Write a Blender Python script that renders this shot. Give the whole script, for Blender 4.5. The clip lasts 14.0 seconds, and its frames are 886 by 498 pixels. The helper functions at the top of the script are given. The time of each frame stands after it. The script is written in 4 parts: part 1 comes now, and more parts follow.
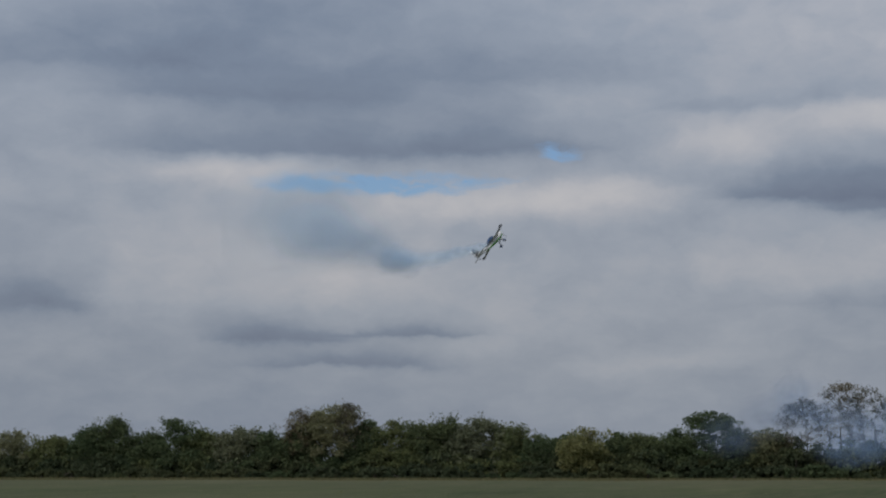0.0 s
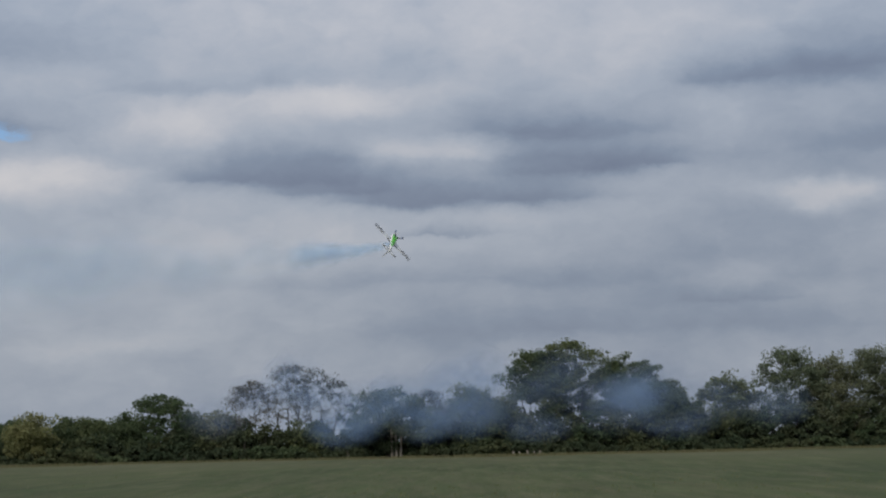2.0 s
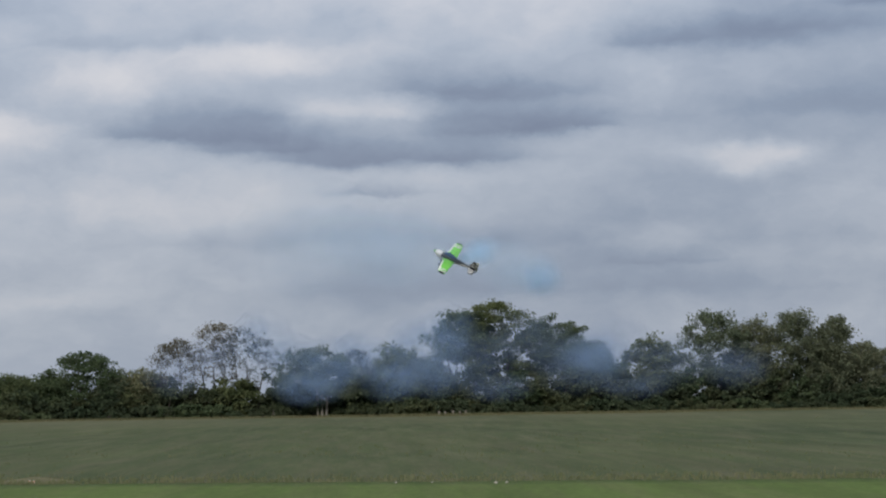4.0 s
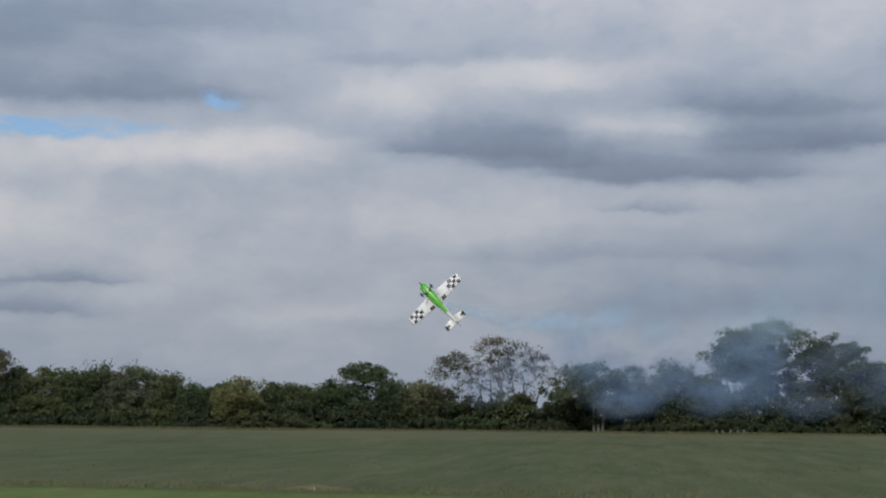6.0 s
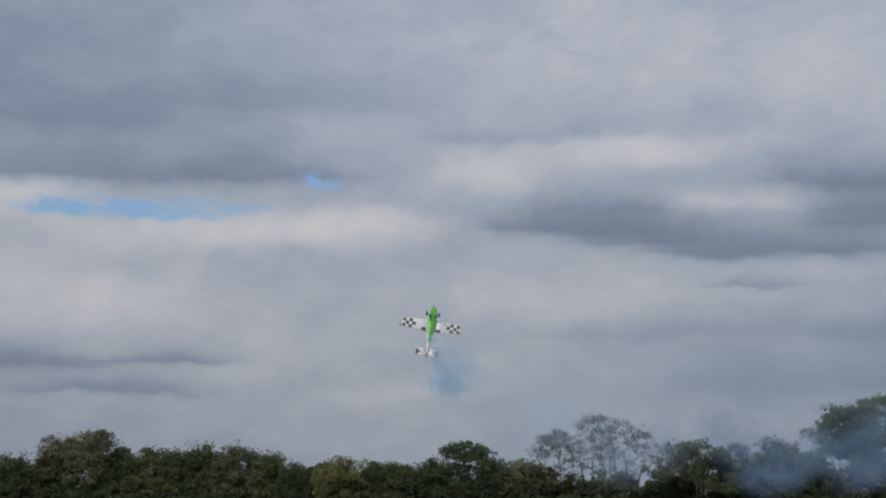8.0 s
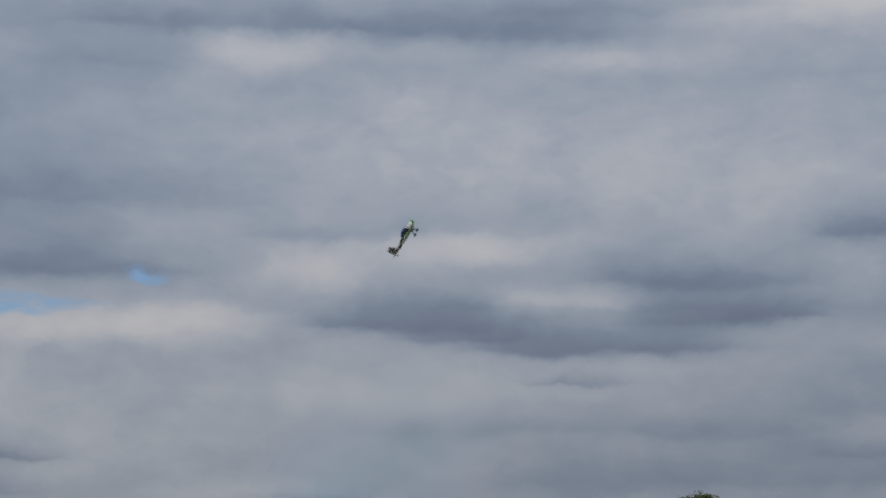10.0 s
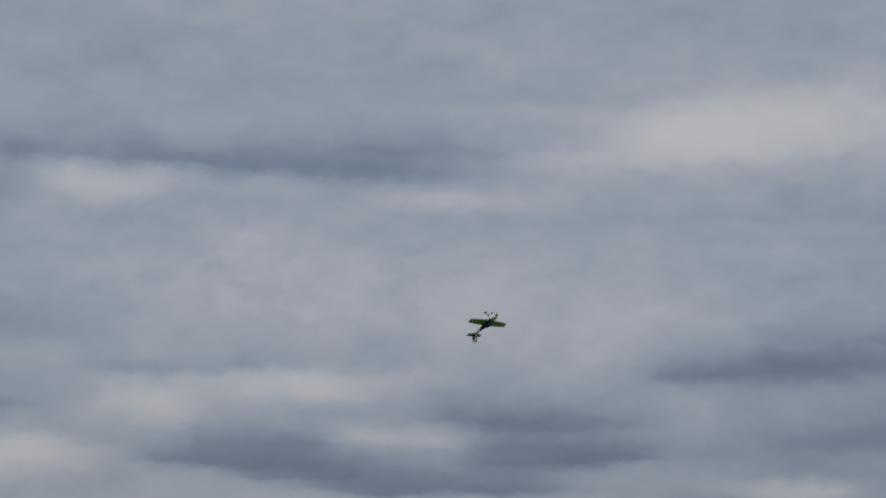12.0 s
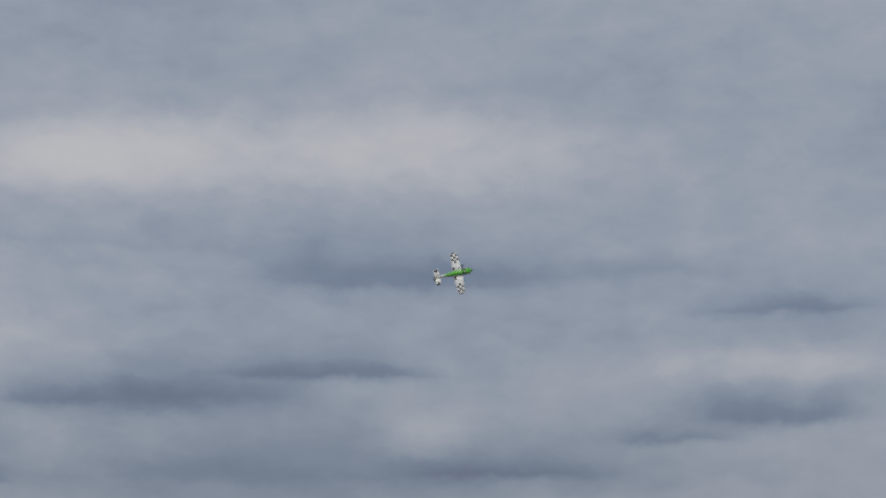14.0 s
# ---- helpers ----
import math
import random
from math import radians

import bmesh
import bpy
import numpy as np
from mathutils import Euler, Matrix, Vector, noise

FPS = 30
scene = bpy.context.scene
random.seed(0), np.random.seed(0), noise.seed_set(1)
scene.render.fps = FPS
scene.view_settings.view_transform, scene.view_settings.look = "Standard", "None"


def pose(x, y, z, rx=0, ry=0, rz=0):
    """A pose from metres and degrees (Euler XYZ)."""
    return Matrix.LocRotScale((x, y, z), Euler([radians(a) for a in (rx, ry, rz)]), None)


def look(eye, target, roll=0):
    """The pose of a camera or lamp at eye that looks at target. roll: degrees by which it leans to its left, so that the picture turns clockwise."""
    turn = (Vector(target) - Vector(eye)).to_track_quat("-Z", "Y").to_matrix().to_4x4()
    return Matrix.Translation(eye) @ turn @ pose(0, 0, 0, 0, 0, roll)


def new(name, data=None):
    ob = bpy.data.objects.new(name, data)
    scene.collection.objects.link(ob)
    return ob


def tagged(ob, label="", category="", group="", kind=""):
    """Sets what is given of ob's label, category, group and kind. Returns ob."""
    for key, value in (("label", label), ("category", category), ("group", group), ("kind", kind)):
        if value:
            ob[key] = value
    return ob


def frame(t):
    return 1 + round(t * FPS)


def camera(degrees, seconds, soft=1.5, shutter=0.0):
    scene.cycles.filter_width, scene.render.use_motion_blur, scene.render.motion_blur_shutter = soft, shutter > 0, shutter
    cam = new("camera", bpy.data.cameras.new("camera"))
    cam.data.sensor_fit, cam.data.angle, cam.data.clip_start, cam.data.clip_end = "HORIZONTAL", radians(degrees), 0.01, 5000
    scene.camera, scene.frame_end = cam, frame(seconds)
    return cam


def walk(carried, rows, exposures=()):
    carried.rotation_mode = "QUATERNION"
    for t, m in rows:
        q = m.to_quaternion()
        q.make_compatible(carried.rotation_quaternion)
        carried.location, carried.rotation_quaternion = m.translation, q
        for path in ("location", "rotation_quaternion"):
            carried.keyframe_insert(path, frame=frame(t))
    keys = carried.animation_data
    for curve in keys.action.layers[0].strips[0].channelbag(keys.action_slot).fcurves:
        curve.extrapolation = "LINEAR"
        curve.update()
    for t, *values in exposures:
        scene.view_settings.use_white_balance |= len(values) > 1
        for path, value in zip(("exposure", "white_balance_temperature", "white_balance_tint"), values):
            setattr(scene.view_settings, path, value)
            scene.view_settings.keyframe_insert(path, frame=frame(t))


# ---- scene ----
cam = camera(25.387, 14.0, soft=2.2, shutter=0.04)
EYE = Vector((0.0, 0.0, 1.7))


def aimed(yaw, pitch, roll):
    """A camera pose at the eye from a heading to the right of +y, a tilt and a lean, in degrees."""
    y, p = radians(yaw), radians(pitch)
    way = Vector((math.sin(y) * math.cos(p), math.cos(y) * math.cos(p), math.sin(p)))
    return look(EYE, EYE + way * 100, roll)


CAMERA_ROWS = [
    (0.0, -16.014, 6.217, -0.063),
    (0.5, -12.137, 5.096, -0.588),
    (0.7, -10.457, 4.870, -0.716),
    (1.0, -8.148, 5.147, -1.255),
    (1.3, -5.728, 5.272, -1.187),
    (1.5, -3.808, 5.309, -1.166),
    (2.0, -0.043, 5.544, -1.280),
    (2.5, 1.750, 5.657, -1.163),
    (2.7, 2.264, 5.536, -0.974),
    (4.8, 1.401, 4.023, -0.583),
    (5.0, -0.000, 4.384, -0.445),
    (5.5, -3.048, 5.032, 0.081),
    (6.0, -6.068, 4.805, 0.536),
    (6.5, -8.684, 4.612, 0.263),
    (7.0, -9.646, 5.013, -0.146),
    (7.5, -10.345, 6.157, -0.099),
    (8.0, -8.996, 7.062, 0.298),
    (8.2, -7.671, 7.493, 0.152),
    (8.5, -6.198, 8.012, 0.116),
    (8.7, -6.308, 7.922, 0.000),
    (10.8, -2.454, 11.946, 0.162),
    (11.0, -2.374, 12.394, 0.163),
    (11.5, -1.864, 13.212, 0.206),
    (12.0, 0.846, 13.932, 0.598),
    (12.5, 4.376, 14.006, 0.286),
    (13.0, 7.777, 13.894, 0.212),
    (13.5, 13.526, 14.064, 0.073),
    (14.0, 19.784, 14.805, 0.104),
]
walk(cam, [(t, aimed(y, p, r)) for t, y, p, r in CAMERA_ROWS],
     exposures=[(0.0, -0.10), (1.0, 0.12), (1.5, 0.15), (2.7, 0.24), (5.0, 0.49), (5.5, 0.33), (6.5, 0.23), (7.0, 0.24), (7.5, 0.16), (8.7, -0.04), (11.0, -0.22), (12.5, -0.26), (14.0, -0.18)])
scene.cycles.transparent_max_bounces = 64

# ---- world, sun ----
SUN_AZ, SUN_EL = -150.0, 42.0      # heading right of +y, height, degrees


def sky_world():
    w = bpy.data.worlds.new("overcast_sky")
    scene.world = w
    w.use_nodes = True
    nt = w.node_tree
    nt.nodes.clear()
    N, K = nt.nodes.new, nt.links.new

    def math_node(op, a, b=None, c=None):
        n = N("ShaderNodeMath")
        n.operation = op
        for i, v in enumerate((a, b, c)):
            if v is None:
                continue
            if isinstance(v, (int, float)):
                n.inputs[i].default_value = v
            else:
                K(v, n.inputs[i])
        return n.outputs[0]

    def vec(op, a, b):
        n = N("ShaderNodeVectorMath")
        n.operation = op
        for i, v in enumerate((a, b)):
            if isinstance(v, tuple):
                n.inputs[i].default_value = v
            else:
                K(v, n.inputs[i])
        return n.outputs["Value" if op == "DOT_PRODUCT" else "Vector"]

    def fbm(v, scale, detail, rough, offset):
        n = N("ShaderNodeTexNoise")
        n.inputs["Scale"].default_value = scale
        n.inputs["Detail"].default_value = detail
        n.inputs["Roughness"].default_value = rough
        K(vec("ADD", v, offset), n.inputs["Vector"])
        return n

    co = N("ShaderNodeTexCoord").outputs["Generated"]
    sep = N("ShaderNodeSeparateXYZ")
    K(co, sep.inputs[0])
    az = math_node("MULTIPLY", math_node("ARCTAN2", sep.outputs[0], sep.outputs[1]), 57.2958)
    el = math_node("MULTIPLY", math_node("ARCSINE", sep.outputs[2]), 57.2958)
    comb = N("ShaderNodeCombineXYZ")
    K(az, comb.inputs[0])
    K(el, comb.inputs[1])
    p0 = comb.outputs[0]
    # ragged edges: the cloud field is pushed about by two sizes of turbulence
    push = fbm(vec("MULTIPLY", p0, (0.55, 0.85, 1.0)), 1.0, 6.0, 0.62, (3.1, 7.7, 0.0))
    p = vec("ADD", p0, vec("MULTIPLY", vec("SUBTRACT", push.outputs["Color"], (0.5, 0.5, 0.5)), (1.5, 0.80, 0.0)))
    broad = fbm(vec("MULTIPLY", p, (0.075, 0.23, 1.0)), 1.0, 4.0, 0.5, (11.3, 2.4, 0.0)).outputs["Fac"]
    fine = fbm(vec("MULTIPLY", p, (0.42, 0.78, 1.0)), 1.0, 7.0, 0.58, (1.7, 5.2, 0.0)).outputs["Fac"]
    tone = math_node("ADD", math_node("MULTIPLY_ADD", broad, 0.45, 0.325), math_node("MULTIPLY_ADD", fine, 0.34, -0.17))

    def masses(total, rows, below=1.0):
        """Adds cloud masses; below: how much faster they end downwards than upwards (flat cloud bases)."""
        for a, e, w2, h2, amount in rows:
            d = vec("MULTIPLY", vec("SUBTRACT", p, (a, e, 0.0)), (1 / w2, 1 / h2, 0.0))
            if below != 1.0:
                # darkest just above a crisp base, paling slowly upwards
                q = N("ShaderNodeSeparateXYZ")
                K(d, q.inputs[0])
                rise = math_node("MAXIMUM", math_node("MULTIPLY", q.outputs[1], 1.6), math_node("MULTIPLY", q.outputs[1], -below))
                rise = math_node("SQRT", math_node("MULTIPLY_ADD", rise, rise, 0.05))
                wide = math_node("MULTIPLY", q.outputs[0], q.outputs[0])
                far = math_node("MULTIPLY_ADD", wide, math_node("MULTIPLY_ADD", wide, 0.7, 0.3), math_node("SUBTRACT", rise, 0.22))
            else:
                far = vec("DOT_PRODUCT", d, d)
            g = math_node("EXPONENT", math_node("MULTIPLY", far, -1.0))
            total = math_node("MULTIPLY_ADD", g, amount, total)
        return total

    # cloud masses: heading, height, half width, half height (degrees), shade
    dark = [(-5.2, 7.61, 2.7, 0.87, -0.47), (-2.9, 7.31, 2.0, 0.72, -0.31), (0.8, 6.96, 3.9, 1.00, -0.52), (-0.4, 8.15, 5.1, 1.27, -0.16), (3.7, 7.73, 2.2, 0.87, -0.27),
            (5.7, 7.81, 1.6, 0.51, -0.34), (1.9, 8.97, 2.0, 0.81, -0.22), (4.4, 8.79, 2.6, 1.00, -0.27), (-0.1, 5.97, 1.7, 0.29, -0.20), (8.3, 3.85, 2.0, 0.51, -0.18),
            (5.5, 3.13, 8.3, 2.17, -0.24), (-18.9, 9.09, 6.2, 1.36, -0.34), (-21.7, 10.60, 4.8, 1.27, -0.20), (-13.5, 11.18, 4.8, 1.45, -0.13), (-13.9, 9.18, 2.6, 0.54, -0.16),
            (-6.8, 10.30, 2.9, 0.80, -0.10), (-20.7, 3.52, 2.0, 0.62, -0.36), (-17.1, 3.70, 2.2, 0.36, -0.29), (-18.9, 2.84, 2.7, 0.51, -0.29), (-27.8, 4.51, 1.7, 1.45, -0.40),
            (-26.5, 11.55, 4.8, 1.63, -0.22)]
    dark_high = [(-7.6, 16.26, 8.1, 1.27, -0.34), (-14.0, 15.16, 2.4, 1.63, -0.17), (-0.7, 16.03, 3.2, 1.09, -0.17), (3.6, 18.26, 6.9, 1.27, -0.10), (-6.6, 10.20, 2.8, 0.80, -0.14),
                 (-2.9, 10.40, 2.8, 0.70, -0.12), (9.7, 10.21, 2.8, 1.00, -0.39), (12.9, 10.44, 2.8, 1.09, -0.29), (16.5, 11.12, 2.8, 0.54, -0.39), (18.6, 13.79, 4.3, 0.72, -0.20),
                 (8.9, 14.73, 4.9, 0.72, -0.10), (2.0, 16.77, 4.9, 1.09, -0.20), (13.1, 8.17, 13.9, 2.17, -0.24), (17.0, 14.14, 5.6, 0.81, -0.06), (23.4, 14.06, 6.7, 0.94, -0.16),
                 (30.1, 12.86, 2.8, 0.62, -0.27), (29.5, 9.85, 2.4, 0.94, -0.37), (26.5, 9.22, 1.6, 0.47, -0.22), (21.4, 8.23, 2.9, 0.47, -0.32), (2.0, 4.57, 11.3, 1.09, -0.16)]
    bright = [(-3.0, 10.02, 2.4, 0.51, 0.20), (-1.4, 8.30, 1.0, 0.34, 0.22), (0.5, 8.35, 1.5, 0.38, 0.34), (10.6, 6.50, 1.0, 0.30, 0.24), (11.9, 6.85, 0.9, 0.36, 0.22), (8.6, 4.66, 1.7, 0.40, 0.18),
              (-5.5, 5.91, 5.8, 0.91, 0.09), (7.7, 8.49, 3.7, 1.09, 0.13), (0.8, 11.63, 11.5, 1.63, 0.17), (-14.1, 7.57, 4.4, 0.54, 0.35), (-7.6, 9.30, 1.8, 0.60, 0.24),
              (-21.9, 8.42, 2.2, 0.43, 0.37), (-19.1, 5.50, 4.0, 0.91, 0.15), (-11.4, 7.93, 1.6, 0.58, 0.22), (-6.8, 5.49, 4.0, 1.09, 0.07), (-9.7, 2.84, 2.2, 0.36, 0.11)]
    bright_high = [(-9.6, 15.57, 1.7, 0.58, 0.31), (-6.4, 15.72, 2.4, 0.36, 0.13), (-5.0, 14.32, 1.3, 0.62, 0.15), (1.0, 15.36, 2.6, 0.29, 0.18), (-7.0, 12.83, 5.9, 1.27, 0.07),
                   (-4.1, 10.01, 2.9, 0.43, 0.15), (10.0, 17.67, 2.3, 0.81, 0.24), (-2.2, 8.63, 2.6, 0.54, 0.11), (8.0, 17.04, 1.9, 0.58, 0.40), (11.0, 17.35, 4.0, 1.09, 0.31),
                   (18.0, 17.95, 4.0, 1.00, 0.22), (5.3, 16.55, 2.5, 0.40, 0.17), (10.7, 6.97, 1.7, 0.33, 0.26), (19.5, 9.48, 1.7, 0.72, 0.18), (19.2, 17.29, 6.4, 1.05, 0.29),
                   (30.0, 11.29, 3.9, 0.54, 0.29)]
    blue = [(-17.5, 8.16, 3.3, 0.34, 1.10), (-12.6, 9.03, 0.7, 0.31, 0.99), (-19.7, 8.06, 1.6, 0.27, 0.66)]
    # wide shades of the cloud sheet, and the grey-blue murk towards the horizon
    sheet = [(0.0, 1.2, 90.0, 3.0, -0.16), (9.5, 6.2, 4.5, 1.8, -0.14), (-21.0, 12.6, 7.0, 2.2, -0.26), (-2.0, 13.6, 7.0, 1.1, 0.10), (-1.5, 11.1, 6.0, 0.7, -0.08), (-8.0, 6.2, 4.0, 0.9, -0.08), (-2.0, 17.6, 9.0, 1.3, 0.10), (14.0, 8.0, 7.0, 2.0, -0.05), (10.0, 14.8, 6.0, 1.2, 0.08)]
    heaped = masses(masses(masses(masses(masses(0.0, dark, 6.0), dark_high, 4.5), bright), bright_high), sheet)
    billow = fbm(vec("MULTIPLY", p, (0.80, 1.25, 1.0)), 1.0, 6.0, 0.58, (8.8, 0.6, 0.0)).outputs["Fac"]
    heaped = math_node("MULTIPLY", heaped, math_node("MULTIPLY_ADD", billow, 1.0, 0.55))
    tone = math_node("ADD", math_node("ADD", tone, heaped), math_node("MULTIPLY_ADD", billow, 0.15, -0.075))
    # soft ends, so that no mass flattens out
    tone = math_node("MULTIPLY_ADD", math_node("TANH", math_node("MULTIPLY_ADD", tone, 1.9, -0.99)), 0.5, 0.52)
    blue = masses(0.0, blue)
    streak = fbm(vec("MULTIPLY", p, (0.9, 3.2, 1.0)), 1.0, 6.0, 0.6, (4.4, 9.1, 0.0)).outputs["Fac"]
    blue = math_node("MULTIPLY", blue, math_node("MULTIPLY_ADD", streak, 3.0, -0.75))
    bl = N("ShaderNodeMapRange")
    bl.inputs["From Min"].default_value, bl.inputs["From Max"].default_value = 0.22, 0.85
    K(blue, bl.inputs["Value"])

    ramp = N("ShaderNodeValToRGB")
    els = ramp.color_ramp.elements
    els[0].position, els[0].color = 0.02, (0.140, 0.168, 0.235, 1)
    els[1].position, els[1].color = 0.98, (0.560, 0.545, 0.550, 1)
    for at, colour in ((0.28, (0.210, 0.252, 0.325, 1)), (0.52, (0.324, 0.360, 0.422, 1)), (0.74, (0.440, 0.450, 0.487, 1))):
        e = els.new(at)
        e.color = colour
    K(tone, ramp.inputs[0])
    sky = N("ShaderNodeTexSky")
    sky.sky_type, sky.sun_disc = "NISHITA", False
    sky.sun_elevation, sky.sun_rotation = radians(SUN_EL), radians(SUN_AZ)
    sky.air_density, sky.dust_density = 1.4, 0.4
    clear = vec("MULTIPLY", sky.outputs[0], (0.050, 0.062, 0.090))
    mix = N("ShaderNodeMix")
    mix.data_type = "RGBA"
    K(bl.outputs[0], mix.inputs["Factor"])
    K(ramp.outputs[0], mix.inputs[6])
    K(clear, mix.inputs[7])
    bg = N("ShaderNodeBackground")
    # a warmer sheet near the ground, a bluer one higher up
    height = N("ShaderNodeMapRange")
    height.inputs["From Min"].default_value, height.inputs["From Max"].default_value = 3.0, 13.0
    K(el, height.inputs["Value"])
    cast = N("ShaderNodeMix")
    cast.data_type = "RGBA"
    cast.inputs[6].default_value, cast.inputs[7].default_value = (1.025, 1.0, 0.965, 1), (0.965, 1.0, 1.045, 1)
    K(height.outputs[0], cast.inputs["Factor"])
    K(vec("MULTIPLY", mix.outputs[2], cast.outputs[2]), bg.inputs[0])
    out = N("ShaderNodeOutputWorld")
    K(bg.outputs[0], out.inputs[0])
    w.cycles.sampling_method = "MANUAL"
    w.cycles.sample_map_resolution = 512


sky_world()
sun = new("sun", bpy.data.lights.new("sun", "SUN"))
sun.data.energy, sun.data.angle, sun.data.color = 1.8, radians(14), (1.0, 0.95, 0.88)
_s, _e = radians(SUN_AZ), radians(SUN_EL)
sun.matrix_world = look((0, 0, 60), Vector((0, 0, 60)) - Vector((math.sin(_s) * math.cos(_e), math.cos(_s) * math.cos(_e), math.sin(_e))))

# ---- materials ----


def material(name, rough=0.6, metal=0.0, spec=0.5):
    m = bpy.data.materials.new(name)
    m.use_nodes = True
    b = m.node_tree.nodes["Principled BSDF"]
    b.inputs["Roughness"].default_value, b.inputs["Metallic"].default_value = rough, metal
    b.inputs["Specular IOR Level"].default_value = spec
    return m, m.node_tree, b


def noise_node(nt, scale, detail=4.0, rough=0.55, coord="Object", stretch=None):
    co = nt.nodes.new("ShaderNodeTexCoord")
    n = nt.nodes.new("ShaderNodeTexNoise")
    n.inputs["Scale"].default_value, n.inputs["Detail"].default_value, n.inputs["Roughness"].default_value = scale, detail, rough
    src = co.outputs[coord]
    if stretch:
        mp = nt.nodes.new("ShaderNodeMapping")
        mp.inputs["Scale"].default_value = stretch
        nt.links.new(src, mp.inputs[0])
        src = mp.outputs[0]
    nt.links.new(src, n.inputs["Vector"])
    return n


def ramp_node(nt, src, stops):
    r = nt.nodes.new("ShaderNodeValToRGB")
    els = r.color_ramp.elements
    els[0].position, els[0].color = stops[0][0], (*stops[0][1], 1)
    els[1].position, els[1].color = stops[-1][0], (*stops[-1][1], 1)
    for at, c in stops[1:-1]:
        e = els.new(at)
        e.color = (*c, 1)
    nt.links.new(src, r.inputs[0])
    return r.outputs[0]


def mixed(nt, fac, a, b, blend="MIX"):
    m = nt.nodes.new("ShaderNodeMix")
    m.data_type, m.blend_type = "RGBA", blend
    for v, i in ((fac, 0), (a, 6), (b, 7)):
        if isinstance(v, (int, float)):
            m.inputs[i].default_value = v
        elif isinstance(v, tuple):
            m.inputs[i].default_value = (*v, 1)
        else:
            nt.links.new(v, m.inputs[i])
    return m.outputs[2]


def bumped(nt, b, src, strength, distance):
    n = nt.nodes.new("ShaderNodeBump")
    n.inputs["Strength"].default_value, n.inputs["Distance"].default_value = strength, distance
    nt.links.new(src, n.inputs["Height"])
    nt.links.new(n.outputs[0], b.inputs["Normal"])


def meadow_material(name, low, mid, high, dry, margin=0.0):
    """Grass; margin: how far the unmown far margin by the hedge has dried out."""
    m, nt, b = material(name, 0.95, 0, 0.1)
    big = noise_node(nt, 0.06, 5, 0.65, stretch=(1, 0.30, 1))
    med = noise_node(nt, 1.1, 7, 0.75, stretch=(1, 0.07, 1))
    mott = noise_node(nt, 0.5, 7, 0.75, stretch=(1, 0.10, 1))
    fine = noise_node(nt, 7.0, 5, 0.75, stretch=(1, 0.3, 1))
    c = ramp_node(nt, big.outputs["Fac"], [(0.32, low), (0.5, mid), (0.7, high)])
    c = mixed(nt, ramp_node(nt, med.outputs["Fac"], [(0.44, (0, 0, 0)), (0.74, (0.80, 0.80, 0.80))]), c, dry)
    c = mixed(nt, 0.8, c, ramp_node(nt, mott.outputs["Fac"], [(0.34, (0.37, 0.38, 0.36)), (0.66, (0.60, 0.60, 0.58))]), "OVERLAY")
    c = mixed(nt, 0.65, c, ramp_node(nt, fine.outputs["Fac"], [(0.30, (0.36, 0.36, 0.36)), (0.70, (0.68, 0.68, 0.68))]), "OVERLAY")
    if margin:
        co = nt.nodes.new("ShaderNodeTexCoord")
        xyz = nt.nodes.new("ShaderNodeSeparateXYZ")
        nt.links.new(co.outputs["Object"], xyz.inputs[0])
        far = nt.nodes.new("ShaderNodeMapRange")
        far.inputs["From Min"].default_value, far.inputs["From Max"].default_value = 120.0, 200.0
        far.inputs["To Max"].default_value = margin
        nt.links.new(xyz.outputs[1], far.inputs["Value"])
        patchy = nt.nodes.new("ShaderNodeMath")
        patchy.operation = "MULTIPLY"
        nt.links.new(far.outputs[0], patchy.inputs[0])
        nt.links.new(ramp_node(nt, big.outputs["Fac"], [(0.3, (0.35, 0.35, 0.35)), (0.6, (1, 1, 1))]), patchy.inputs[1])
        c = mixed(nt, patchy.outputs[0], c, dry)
    nt.links.new(c, b.inputs["Base Color"])
    bumped(nt, b, fine.outputs["Fac"], 0.3, 0.03)
    return m


def leaf_material(name, a, b_, c_):
    """Leaves: a shade for each leaf, a tint for each tree, and some light through them."""
    m, nt, b = material(name, 0.75, 0, 0.15)
    g = nt.nodes.new("ShaderNodeNewGeometry")
    oi = nt.nodes.new("ShaderNodeObjectInfo")
    patch = noise_node(nt, 0.55, 3, 0.6)
    col = ramp_node(nt, g.outputs["Random Per Island"], [(0.0, a), (0.6, b_), (1.0, c_)])
    col = mixed(nt, ramp_node(nt, patch.outputs["Fac"], [(0.42, (0, 0, 0)), (0.68, (0.7, 0.7, 0.7))]), col, c_)
    tint = ramp_node(nt, oi.outputs["Random"], [(0.0, (0.76, 0.86, 0.84)), (0.5, (0.97, 1, 1)), (1.0, (1.32, 1.22, 1.05))])
    col = mixed(nt, 1.0, col, tint, "MULTIPLY")
    nt.links.new(col, b.inputs["Base Color"])
    tr = nt.nodes.new("ShaderNodeBsdfTranslucent")
    nt.links.new(col, tr.inputs[0])
    ms = nt.nodes.new("ShaderNodeMixShader")
    ms.inputs[0].default_value = 0.42
    nt.links.new(b.outputs[0], ms.inputs[1])
    nt.links.new(tr.outputs[0], ms.inputs[2])
    nt.links.new(ms.outputs[0], nt.nodes["Material Output"].inputs[0])
    return m


